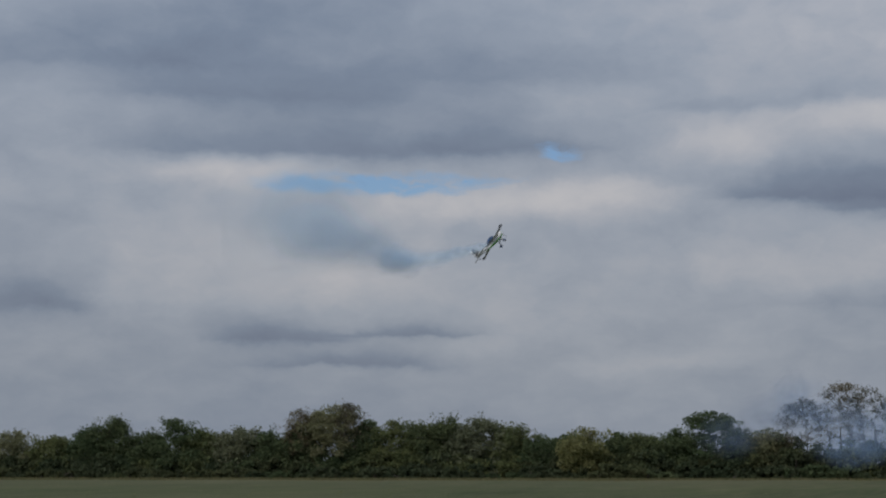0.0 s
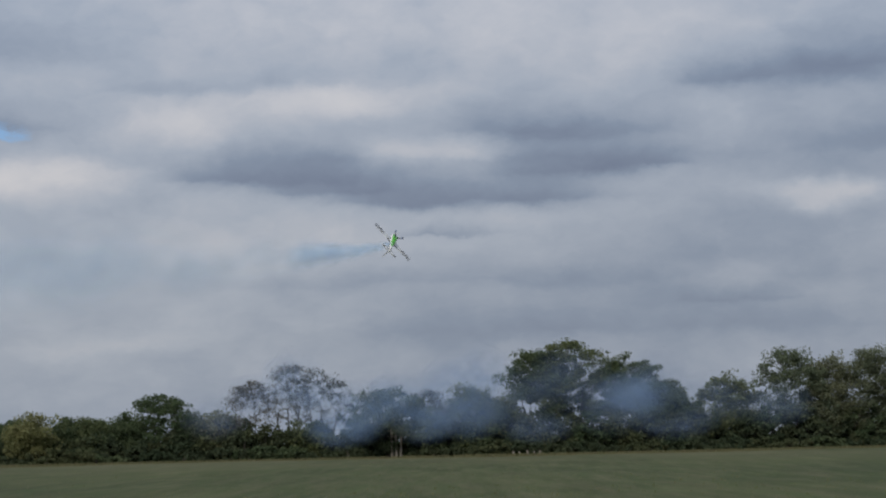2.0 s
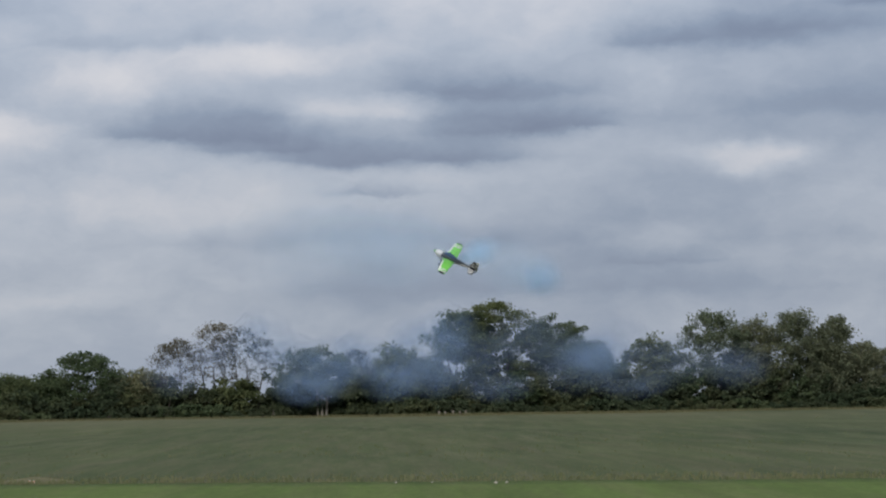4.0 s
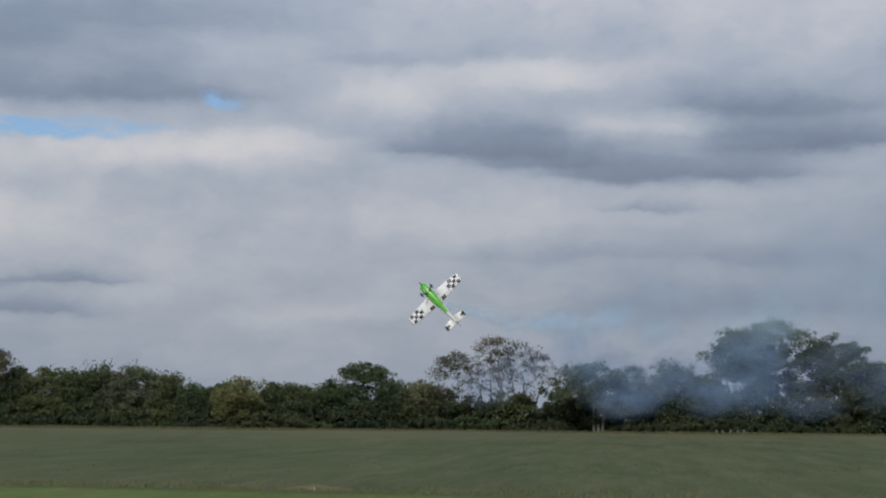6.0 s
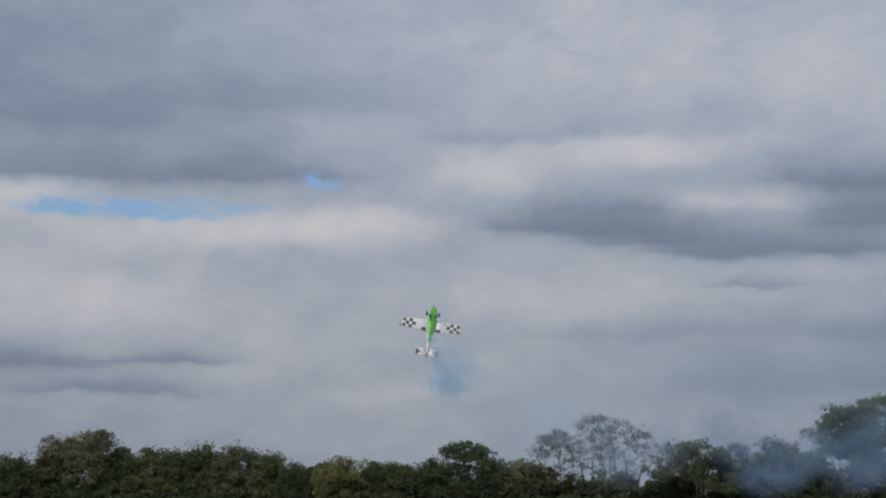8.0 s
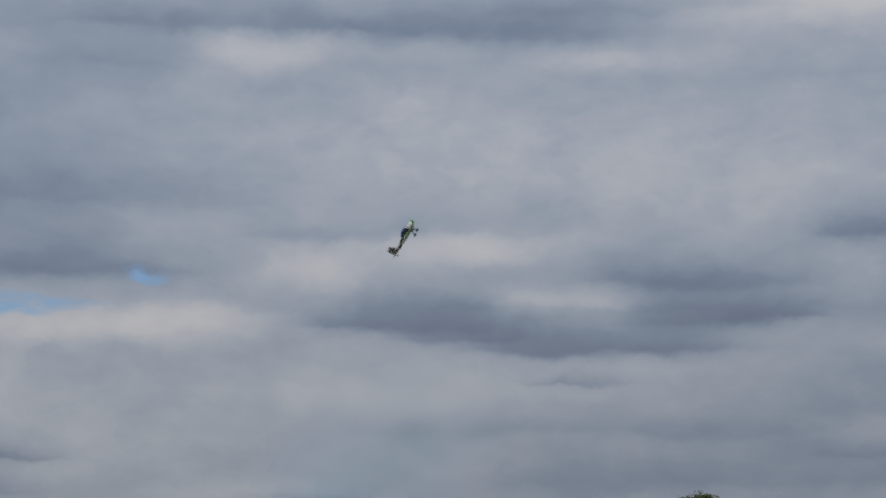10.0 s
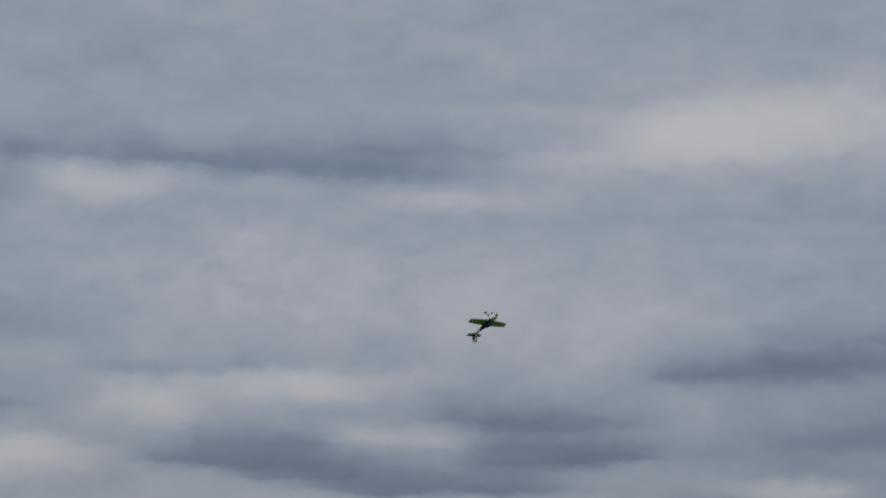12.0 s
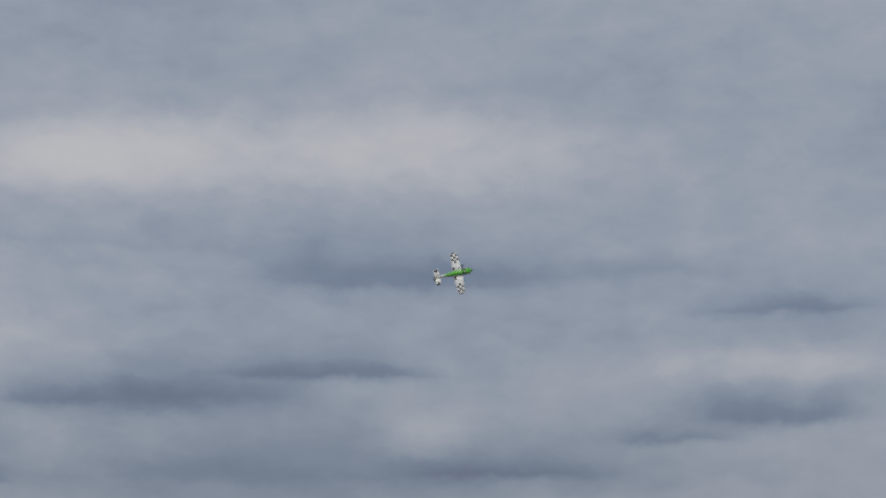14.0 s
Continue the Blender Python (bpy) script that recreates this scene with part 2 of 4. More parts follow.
def bark_material(name, a, b_):
    m, nt, b = material(name, 0.9, 0, 0.2)
    n = noise_node(nt, 3.0, 6, 0.65, stretch=(1, 1, 0.2))
    nt.links.new(ramp_node(nt, n.outputs["Fac"], [(0.3, a), (0.7, b_)]), b.inputs["Base Color"])
    bumped(nt, b, n.outputs["Fac"], 0.7, 0.03)
    return m


def paint_material(name, colour, rough=0.3, dirt=0.8):
    """Film covering of the model: glossy, with faint scuffs and smoke film."""
    m, nt, b = material(name, rough, 0, 0.5)
    n = noise_node(nt, 6.0, 5, 0.6)
    worn = tuple(v * dirt + 0.012 for v in colour)
    nt.links.new(ramp_node(nt, n.outputs["Fac"], [(0.35, worn), (0.6, colour)]), b.inputs["Base Color"])
    r = noise_node(nt, 22.0, 3, 0.6)
    mr = nt.nodes.new("ShaderNodeMapRange")
    mr.inputs["To Min"].default_value, mr.inputs["To Max"].default_value = rough * 0.7, rough * 1.5
    nt.links.new(r.outputs["Fac"], mr.inputs["Value"])
    nt.links.new(mr.outputs[0], b.inputs["Roughness"])
    bumped(nt, b, n.outputs["Fac"], 0.08, 0.004)
    return m


def smoke_material(name, colour, density, scale=1.15, torn=(0.28, 0.74)):
    """Thin smoke: more solid in the thick middle of a puff, clear at its rim, torn by turbulence."""
    m = bpy.data.materials.new(name)
    m.use_nodes = True
    nt = m.node_tree
    nt.nodes.clear()
    K = nt.links.new
    co = nt.nodes.new("ShaderNodeTexCoord")
    sq = nt.nodes.new("ShaderNodeVectorMath")
    sq.operation = "MULTIPLY"
    sq.inputs[1].default_value = (1.0, 0.0, 1.0)
    K(co.outputs["Object"], sq.inputs[0])
    ln = nt.nodes.new("ShaderNodeVectorMath")
    ln.operation = "LENGTH"
    K(sq.outputs[0], ln.inputs[0])
    fade = nt.nodes.new("ShaderNodeMapRange")
    fade.interpolation_type = "SMOOTHERSTEP"
    fade.inputs["From Min"].default_value, fade.inputs["From Max"].default_value = 0.98, 0.05
    K(ln.outputs["Value"], fade.inputs["Value"])
    oi = nt.nodes.new("ShaderNodeObjectInfo")
    shift = nt.nodes.new("ShaderNodeVectorMath")
    shift.operation = "ADD"
    K(co.outputs["Object"], shift.inputs[0])
    seed = nt.nodes.new("ShaderNodeMath")
    seed.operation = "MULTIPLY"
    seed.inputs[1].default_value = 37.0
    K(oi.outputs["Random"], seed.inputs[0])
    K(seed.outputs[0], shift.inputs[1])
    tx = nt.nodes.new("ShaderNodeTexNoise")
    tx.inputs["Scale"].default_value, tx.inputs["Detail"].default_value, tx.inputs["Roughness"].default_value = scale, 4.0, 0.55
    tx.inputs["Distortion"].default_value = 0.6
    K(shift.outputs[0], tx.inputs["Vector"])
    wisp = nt.nodes.new("ShaderNodeMapRange")
    wisp.inputs["From Min"].default_value, wisp.inputs["From Max"].default_value = torn
    K(tx.outputs["Fac"], wisp.inputs["Value"])
    a = nt.nodes.new("ShaderNodeMath")
    a.operation = "MULTIPLY"
    K(fade.outputs[0], a.inputs[0])
    K(wisp.outputs[0], a.inputs[1])
    d = nt.nodes.new("ShaderNodeMath")
    d.operation = "MULTIPLY"
    d.inputs[1].default_value = density
    K(a.outputs[0], d.inputs[0])
    df = nt.nodes.new("ShaderNodeBsdfDiffuse")
    df.inputs[0].default_value = (*colour, 1)
    tl = nt.nodes.new("ShaderNodeBsdfTranslucent")
    tl.inputs[0].default_value = (*colour, 1)
    body = nt.nodes.new("ShaderNodeMixShader")
    body.inputs[0].default_value = 0.3
    K(df.outputs[0], body.inputs[1])
    K(tl.outputs[0], body.inputs[2])
    clear = nt.nodes.new("ShaderNodeBsdfTransparent")
    mx = nt.nodes.new("ShaderNodeMixShader")
    K(d.outputs[0], mx.inputs[0])
    K(clear.outputs[0], mx.inputs[1])
    K(body.outputs[0], mx.inputs[2])
    o = nt.nodes.new("ShaderNodeOutputMaterial")
    K(mx.outputs[0], o.inputs[0])
    return m


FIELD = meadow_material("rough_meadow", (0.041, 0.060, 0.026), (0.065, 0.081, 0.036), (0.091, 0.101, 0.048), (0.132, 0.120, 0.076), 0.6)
MOWN = meadow_material("mown_grass", (0.070, 0.108, 0.027), (0.086, 0.124, 0.033), (0.102, 0.136, 0.040), (0.125, 0.135, 0.058))
DRYGRASS = leaf_material("dry_grass", (0.190, 0.160, 0.084), (0.265, 0.220, 0.125), (0.175, 0.180, 0.085))
TUFT = leaf_material("grass_tufts", (0.150, 0.175, 0.080), (0.185, 0.200, 0.095), (0.240, 0.220, 0.130))
LEAF = leaf_material("dark_foliage", (0.072, 0.100, 0.050), (0.102, 0.130, 0.065), (0.134, 0.156, 0.080))
# hedge leaves coloured darker, to stand for the shade of the undergrowth
LEAF_SHADED = leaf_material("shade_darkened_foliage", (0.052, 0.070, 0.039), (0.073, 0.092, 0.051), (0.102, 0.118, 0.066))
LEAF_OLIVE = leaf_material("olive_foliage", (0.118, 0.136, 0.084), (0.154, 0.168, 0.104), (0.196, 0.202, 0.128))
LEAF_THIN = leaf_material("thinning_foliage", (0.082, 0.080, 0.058), (0.112, 0.106, 0.076), (0.150, 0.134, 0.096))
LEAF_YELLOW = leaf_material("yellowing_foliage", (0.150, 0.165, 0.070), (0.205, 0.205, 0.090), (0.270, 0.250, 0.115))
BARK = bark_material("grey_bark", (0.045, 0.040, 0.034), (0.110, 0.098, 0.082))
BARK_PALE = bark_material("pale_bark", (0.14, 0.125, 0.10), (0.26, 0.235, 0.20))
GREEN_WING = paint_material("green_covering", (0.190, 0.640, 0.070), 0.30)
WHITE_WING = paint_material("white_covering", (0.760, 0.770, 0.780), 0.35, 0.88)
GREEN = paint_material("green_film", (0.100, 0.500, 0.030), 0.28)
WHITE = paint_material("white_film", (0.780, 0.780, 0.760), 0.30, 0.88)
BLACK = paint_material("black_film", (0.018, 0.019, 0.022), 0.28)
NAVY = paint_material("blue_glass", (0.020, 0.060, 0.160), 0.10)
RUBBER = paint_material("black_rubber", (0.020, 0.020, 0.020), 0.75)
ALLOY = paint_material("dull_alloy", (0.42, 0.42, 0.43), 0.4)
STONE = paint_material("pale_chalk", (0.42, 0.39, 0.33), 0.9)
SMOKE_DENSE = smoke_material("dense_fresh_smoke", (0.480, 0.690, 0.910), 0.27, 0.9, (0.10, 0.60))
SMOKE_BLUE = smoke_material("fresh_smoke", (0.450, 0.660, 0.890), 0.26, 0.9, (0.15, 0.62))
SMOKE_OLD = smoke_material("spreading_smoke", (0.480, 0.650, 0.840), 0.125, 1.0, (0.25, 0.72))
SMOKE_HAZE = smoke_material("thin_haze", (0.220, 0.310, 0.500), 0.24, 1.2, (0.22, 0.75))
SMOKE_BANK = smoke_material("drifting_smoke", (0.260, 0.385, 0.610), 0.44, 1.2, (0.26, 0.75))

# ---- builders ----
from mathutils import Quaternion


def mesh_of(name, verts, faces, mats=(), index=None, smooth=False):
    me = bpy.data.meshes.new(name)
    me.from_pydata([tuple(v) for v in verts], [], faces)
    for m in mats:
        me.materials.append(m)
    if index is not None:
        me.polygons.foreach_set("material_index", index)
    if smooth:
        me.polygons.foreach_set("use_smooth", [True] * len(me.polygons))
    me.update()
    return me


def quads_mesh(name, corners, mat):
    """A mesh of loose quads from an array (n, 4, 3)."""
    n = len(corners)
    me = bpy.data.meshes.new(name)
    me.vertices.add(4 * n)
    me.vertices.foreach_set("co", np.asarray(corners, dtype=np.float32).ravel())
    me.loops.add(4 * n)
    me.loops.foreach_set("vertex_index", np.arange(4 * n, dtype=np.int32))
    me.polygons.add(n)
    me.polygons.foreach_set("loop_start", np.arange(0, 4 * n, 4, dtype=np.int32))
    me.polygons.foreach_set("loop_total", np.full(n, 4, dtype=np.int32))
    me.materials.append(mat)
    me.update(calc_edges=True)
    return me


def part(name, me, parent, label=""):
    ob = new(name, me)
    ob.parent = parent
    return tagged(ob, label)


def bm_mesh(name, bm, mats, smooth=False):
    me = bpy.data.meshes.new(name)
    bm.to_mesh(me)
    bm.free()
    for m in mats if isinstance(mats, (list, tuple)) else [mats]:
        me.materials.append(m)
    if smooth:
        me.polygons.foreach_set("use_smooth", [True] * len(me.polygons))
    return me


def tube(points, radii, sides=6):
    """Vertices and faces of a tapered tube along points, closed at both ends."""
    vs, fs = [], []
    for i, p in enumerate(points):
        a = points[max(0, i - 1)]
        b = points[min(len(points) - 1, i + 1)]
        d = (Vector(b) - Vector(a)).normalized()
        u = d.orthogonal().normalized()
        w = d.cross(u)
        for k in range(sides):
            t = 2 * math.pi * k / sides
            vs.append(Vector(p) + (u * math.cos(t) + w * math.sin(t)) * radii[i])
    for i in range(len(points) - 1):
        for k in range(sides):
            j = (k + 1) % sides
            fs.append((i * sides + k, i * sides + j, (i + 1) * sides + j, (i + 1) * sides + k))
    fs.append(tuple(range(sides - 1, -1, -1)))
    n = (len(points) - 1) * sides
    fs.append(tuple(range(n, n + sides)))
    return vs, fs


def join(pieces):
    vs, fs = [], []
    for v, f in pieces:
        o = len(vs)
        vs += v
        fs += [tuple(i + o for i in face) for face in f]
    return vs, fs


# ---- ground ----


def build_ground():
    rng = np.random.default_rng(5)
    ys = np.concatenate([np.linspace(-400, 20, 12), np.linspace(26, 215, 90), np.linspace(230, 420, 12), [700, 1200, 2200, 4200]])
    xs = np.concatenate([[-4200, -2000, -900, -400], np.linspace(-220, 160, 110), [400, 900, 2000, 4200]])
    vs = []
    for y in ys:
        for x in xs:
            near = math.exp(-((x / 300) ** 2)) * (1 if 20 < y < 215 else 0.2)
            z = 0.10 * near * (noise.noise((x * 0.05, y * 0.05, 1.0)) + 0.5 * noise.noise((x * 0.17, y * 0.12, 4.0)))
            vs.append((x, y, z - 0.02))
    nx = len(xs)
    fs = [(j * nx + i, j * nx + i + 1, (j + 1) * nx + i + 1, (j + 1) * nx + i) for j in range(len(ys) - 1) for i in range(nx - 1)]
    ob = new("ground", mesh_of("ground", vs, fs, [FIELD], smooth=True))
    tagged(ob, "wide rough olive-green meadow with dry patches", "field", kind="structure")

    # the mown strip, a hand lower cut and a little proud of the sheet below it
    vs, fs = [], []
    steps = np.linspace(-90, 90, 181)
    for x in steps:
        edge = 39.4 - 0.22 * x + 0.35 * noise.noise((x * 0.35, 2.0, 0.0)) + 0.15 * noise.noise((x * 1.6, 7.0, 0.0))
        for y in (-60.0, 10.0, edge - 2.0, edge):
            vs.append((x, y, 0.06 if y > 0 else 0.05))
        vs.append((x, edge + 0.1, -0.2))
    for i in range(len(steps) - 1):
        for k in range(4):
            fs.append((5 * i + k, 5 * i + 5 + k, 5 * i + 6 + k, 5 * i + 1 + k))
    ob = new("mown_strip", mesh_of("mown_strip", vs, fs, [MOWN], smooth=True))
    tagged(ob, "bright green closely mown grass runway strip", "grass strip", kind="structure")

    def tufts(name, n, mat, label, place, low, high, spread, blades):
        c = np.empty((n * blades, 4, 3), dtype=np.float32)
        for i in range(n):
            x, y = place()
            for k in range(blades):
                a = rng.uniform(0, 2 * math.pi)
                h, r = rng.uniform(low, high), rng.uniform(0.2, 1.0) * spread
                bx, by = x + math.cos(a) * r * 0.5, y + math.sin(a) * r * 0.5
                w = 0.12 * h + 0.01
                s, t = math.sin(a) * w, math.cos(a) * w
                lean = rng.uniform(-0.5, 0.5) * h
                c[i * blades + k] = ((bx - s, by + t, -0.05), (bx + s, by - t, -0.05),
                                     (bx + s * 0.5 + lean * 0.6, by - t * 0.5, h * 0.7), (bx + lean, by, h))
        tagged(new(name, quads_mesh(name, c, mat)), label, "grass", kind="stuff")

    def over_field():
        az = radians(rng.uniform(-31, 18))
        d = 1 / rng.uniform(1 / 205, 1 / 36)
        return math.sin(az) * d, max(37.0, math.cos(az) * d)

    def along_trees():
        x = rng.uniform(-125, 75)
        return x, 198.0 - abs(rng.normal(0, 2.0)) + 0.8 * math.sin(x * 0.21)

    tufts("grass_tufts", 2600, TUFT, "scattered rough grass tufts across the meadow", over_field, 0.03, 0.06, 0.30, 3)

    def along_strip():
        x = rng.uniform(-22, 14)
        return x, 39.4 - 0.22 * x + rng.normal(1.2, 1.7)

    tufts("strip_edge_grass", 4200, TUFT, "uneven longer grass along the mown strip's edge", along_strip, 0.03, 0.085, 0.25, 3)
    tufts("tall_dry_grass", 11000, DRYGRASS, "strip of tall dry straw-coloured grass along the hedge", along_trees, 0.07, 0.28, 0.5, 3)


build_ground()

# ---- trees and hedge ----


def leaves_at(rng, centres, radii, per, size, flat=0.8):
    """Leaf blades, each a small bent diamond, scattered in clumps."""
    out = []
    for c, r in zip(centres, radii):
        n = max(6, int(per * rng.uniform(0.7, 1.3)))
        q = rng.normal(size=(n, 3))
        q /= np.linalg.norm(q, axis=1)[:, None]
        q *= (rng.uniform(0, 1, (n, 1)) ** 0.45) * r * np.array([1.15, 1.15, flat])
        q += c
        u = rng.normal(size=(n, 3))
        u /= np.linalg.norm(u, axis=1)[:, None]
        w = np.cross(u, rng.normal(size=(n, 3)))
        w /= np.linalg.norm(w, axis=1)[:, None] + 1e-9
        s = size * rng.uniform(0.6, 1.35, (n, 1))
        out.append(np.stack([q - u * s, q - w * s * 0.55, q + u * s, q + w * s * 0.55], axis=1))
    return np.concatenate(out)


def build_tree(name, label, x, height, half, seed, leaf, bark, base=0.3, tips=60, per=110, clump=0.9, size=0.14, y=207.0, stems=1, group="", flat=0.62, hollow=0.35, girth=0.020, spread=0.9):
    """A tree: stems that fork again and again out to the tips (one mesh), and a crown of leaf clumps at the tips (another).
    base: where the crown begins; hollow: how empty the inside stays; flat: how layered the clumps are."""
    rng = np.random.default_rng(seed)
    root = new(name)
    root.location = (x, y, -0.05)
    foot = height * base
    goal = []
    lean = rng.uniform(-0.18, 0.18) * half
    for i in range(tips):
        a = 2 * math.pi * (i * 0.618 + rng.uniform(-0.1, 0.1))
        rr = math.sqrt((i + 0.5) / tips) * rng.uniform(0.88, 1.06)
        # uneven dome: each side of the crown reaches its own height
        side = 1 + 0.13 * noise.noise((math.cos(a) * 1.1 * rr + seed, math.sin(a) * rr, 0.3)) + rng.normal(0, 0.035)
        top = foot + (height - clump * 0.5 - foot) * math.sqrt(max(0.06, 1 - min(0.97, rr) ** 2.8)) * side
        depth = rng.uniform(0, 1) ** (1.7 + 2.5 * hollow)
        z = top - (top - foot) * depth * rng.uniform(0.75, 1.0)
        goal.append(np.array([math.cos(a) * half * rr + lean * z / height, math.sin(a) * half * rr * 0.8, min(z, height - clump * 0.35)]))
    goal[0] = np.array([lean, 0.0, height - clump * 0.5])
    # the skeleton: stems first, then each tip joins the nearest limb below it
    r0 = girth * height * (1.0 if stems == 1 else 0.72)
    nodes, thick, pieces = [], [], []
    for k in range(stems):
        ox = 0.0 if stems == 1 else (k - (stems - 1) / 2) / stems * half * spread + rng.uniform(-0.2, 0.2) * spread
        out = 0.0 if stems == 1 else ox * 0.7
        up = max(0.30 * height, min(0.7 * height, foot + 0.25 * (height - foot)))
        bend = rng.uniform(-0.3, 0.3, 3)
        pts = [np.array([ox + (out + bend[0]) * t * t + 0.12 * bend[2] * math.sin(6 * t), bend[1] * t * t, up * t]) for t in (0, 0.07, 0.3, 0.55, 0.8, 1.0)]
        radii = [r0 * f for f in (1.45, 1.1, 0.95, 0.85, 0.72, 0.6)]
        pieces.append(tube(pts, radii, 7))
        nodes += pts[2:]
        thick += radii[2:]
    for g in sorted(goal, key=lambda q: q[2] + 0.6 * math.hypot(q[0], q[1])):
        near = [np.linalg.norm((g - q) * np.array([1.0, 1.0, 0.8])) + (2.5 if q[2] > g[2] - 0.15 else 0.0) for q in nodes]
        j = int(np.argmin(near))
        p, r = nodes[j], thick[j]
        d = g - p
        m1 = p + d * 0.36 + np.array([*rng.normal(0, 0.05, 2), -0.02]) * np.linalg.norm(d)
        m2 = p + d * 0.72 + np.array([*rng.normal(0, 0.05, 2), 0.05]) * np.linalg.norm(d)
        radii = [r * 0.72, max(0.022, r * 0.55), max(0.018, r * 0.42), 0.015]
        pieces.append(tube([p, m1, m2, g], radii, 5))
        nodes += [m1, m2]
        thick += radii[1:3]
    v, f = join(pieces)
    part("trunk", mesh_of("trunk", v, f, [bark], smooth=True), root)
    centres, radii = [], []
    for g in goal:
        r = clump * rng.uniform(0.6, 1.15)
        for k in range(3):
            o = rng.normal(size=3) * np.array([0.55, 0.55, 0.28]) * r
            centres.append(g + (o if k else o * 0.2))
            radii.append(r * rng.uniform(0.5, 0.95))
    part("crown", quads_mesh("crown", leaves_at(rng, centres, radii, per / 3, size, flat), leaf), root)
    return tagged(root, label, "tree", group)


def build_hedge_bush(x, height, half, seed, leaf, label, y=205.5):
    """A bush of the hedge: short stems and leaf clumps down to the ground."""
    rng = np.random.default_rng(seed)
    root = new("hedge_bush")
    root.location = (x, y, -0.05)
    centres, radii = [], []
    for i in range(42):
        a = rng.uniform(0, 2 * math.pi)
        r = half * math.sqrt(rng.uniform(0, 1))
        z = height * rng.uniform(0.06, 0.9) * (1 - 0.45 * (r / half) ** 2)
        centres.append(np.array([math.cos(a) * r, math.sin(a) * r * 0.55, z]))
        radii.append(rng.uniform(0.45, 0.8) * min(1.0, height / 3.5))
    for i in range(3):
        p = np.array([rng.uniform(-0.5, 0.5) * half, rng.uniform(-0.3, 0.3), 0])
        c = centres[i * 6]
        v, f = tube([p, p * 0.5 + c * 0.5, c], [0.09, 0.06, 0.03], 5)
        part("stem", mesh_of("stem", v, f, [BARK], smooth=True), root)
    part("foliage", quads_mesh("foliage", leaves_at(rng, centres, radii, 74, 0.162), leaf), root)
    return tagged(root, label, "bush", "hedge along the field")


def build_treeline():
    # place across, height, half width
    dense = [(-112.0, 5.6, 3.8), (-101.5, 6.2, 2.6), (-98.0, 7.2, 2.3), (-90.3, 6.8, 4.4), (-83.6, 6.0, 3.6), (-79.5, 5.2, 2.8),
             (-65.4, 6.5, 3.2), (-59.4, 6.9, 2.2), (-54.7, 6.5, 3.5), (-49.2, 4.6, 3.0), (-46.2, 4.9, 1.9), (-37.4, 5.0, 3.0),
             (-23.6, 5.4, 2.6), (2.8, 7.7, 3.6), (21.8, 7.2, 2.9), (29.0, 8.0, 3.6), (-118.5, 6.4, 3.5)]
    filling = [(-76.0, 6.2, 2.6), (-69.0, 6.4, 2.4), (-62.3, 6.1, 2.4), (-57.5, 5.8, 2.2), (-51.8, 5.4, 2.5), (-40.1, 4.9, 2.2), (-33.8, 5.2, 2.4),
               (-27.1, 5.2, 2.2), (-94.5, 5.6, 3.0), (-105.8, 5.0, 3.2), (-87.0, 5.6, 2.6), (48.0, 7.2, 2.4), (24.8, 5.4, 2.4), (5.6, 6.2, 2.4)]
    dense += filling
    for i, (x, h, w) in enumerate(dense):
        build_tree("broadleaf_tree", "dense dark green broadleaf tree standing in the hedge", x, h, w, 100 + i, LEAF if i % 4 else LEAF_OLIVE, BARK,
                   base=0.04, tips=95, per=145, clump=1.05, size=0.136, hollow=0.0, flat=0.85, group="trees along the field")
    tall = [(-72.3, 8.1, 3.9), (35.5, 10.5, 4.1), (40.1, 9.6, 2.7), (44.3, 10.2, 2.9), (48.3, 9.6, 2.3), (51.8, 7.0, 2.6), (57.5, 8.2, 3.4), (64.5, 9.0, 3.8)]
    for i, (x, h, w) in enumerate(tall):
        build_tree("broadleaf_tree", "tall olive-green broadleaf tree with gaps of sky in its crown", x, h, w, 200 + i, LEAF_OLIVE, BARK,
                   base=0.14, tips=115, per=140, clump=1.08, size=0.125, hollow=0.1, flat=0.8, group="trees along the field")
    build_tree("broadleaf_tree", "broad brownish tree on three pale bare stems", -5.4, 7.3, 4.4, 241, LEAF_OLIVE, BARK_PALE,
               base=0.28, tips=95, per=170, clump=1.05, size=0.12, hollow=0.1, flat=0.8, y=203.6, stems=3, girth=0.026, spread=0.32, group="trees along the field")
    build_tree("broadleaf_tree", "rounded dark tree with a feathery open crown above the hedge", -29.8, 7.4, 3.8, 243, LEAF, BARK,
               base=0.20, tips=90, per=110, clump=0.95, size=0.12, hollow=0.35, flat=0.6, stems=2, group="trees along the field")
    great = [(9.4, 10.9, 3.7), (13.0, 11.9, 4.6), (18.5, 10.6, 4.3), (23.3, 7.7, 2.0)]
    for i, (x, h, w) in enumerate(great):
        build_tree("spreading_tree", "large spreading tree with layered dark foliage and open limbs", x, h, w, 300 + i, LEAF, BARK,
                   base=0.26, tips=100 if i < 3 else 45, per=185, clump=1.12, size=0.12, hollow=0.42, flat=0.62, y=208.0 + i * 0.6, stems=2, group="trees along the field")
    thin = [(-20.6, 8.6, 2.2), (-16.8, 9.9, 2.4), (-13.2, 9.4, 3.2), (-1.7, 6.9, 1.9), (-69.6, 8.3, 1.7), (-75.8, 7.8, 1.6)]
    for i, (x, h, w) in enumerate(thin):
        build_tree("thinning_tree", "slender half-bare tree with bare limbs and thinning brown leaves", x, h, w, 400 + i, LEAF_THIN, BARK,
                   base=0.38, tips=70, per=50, clump=0.80, size=0.095, hollow=0.45, flat=0.7, y=206.0, stems=3, girth=0.014, group="trees along the field")
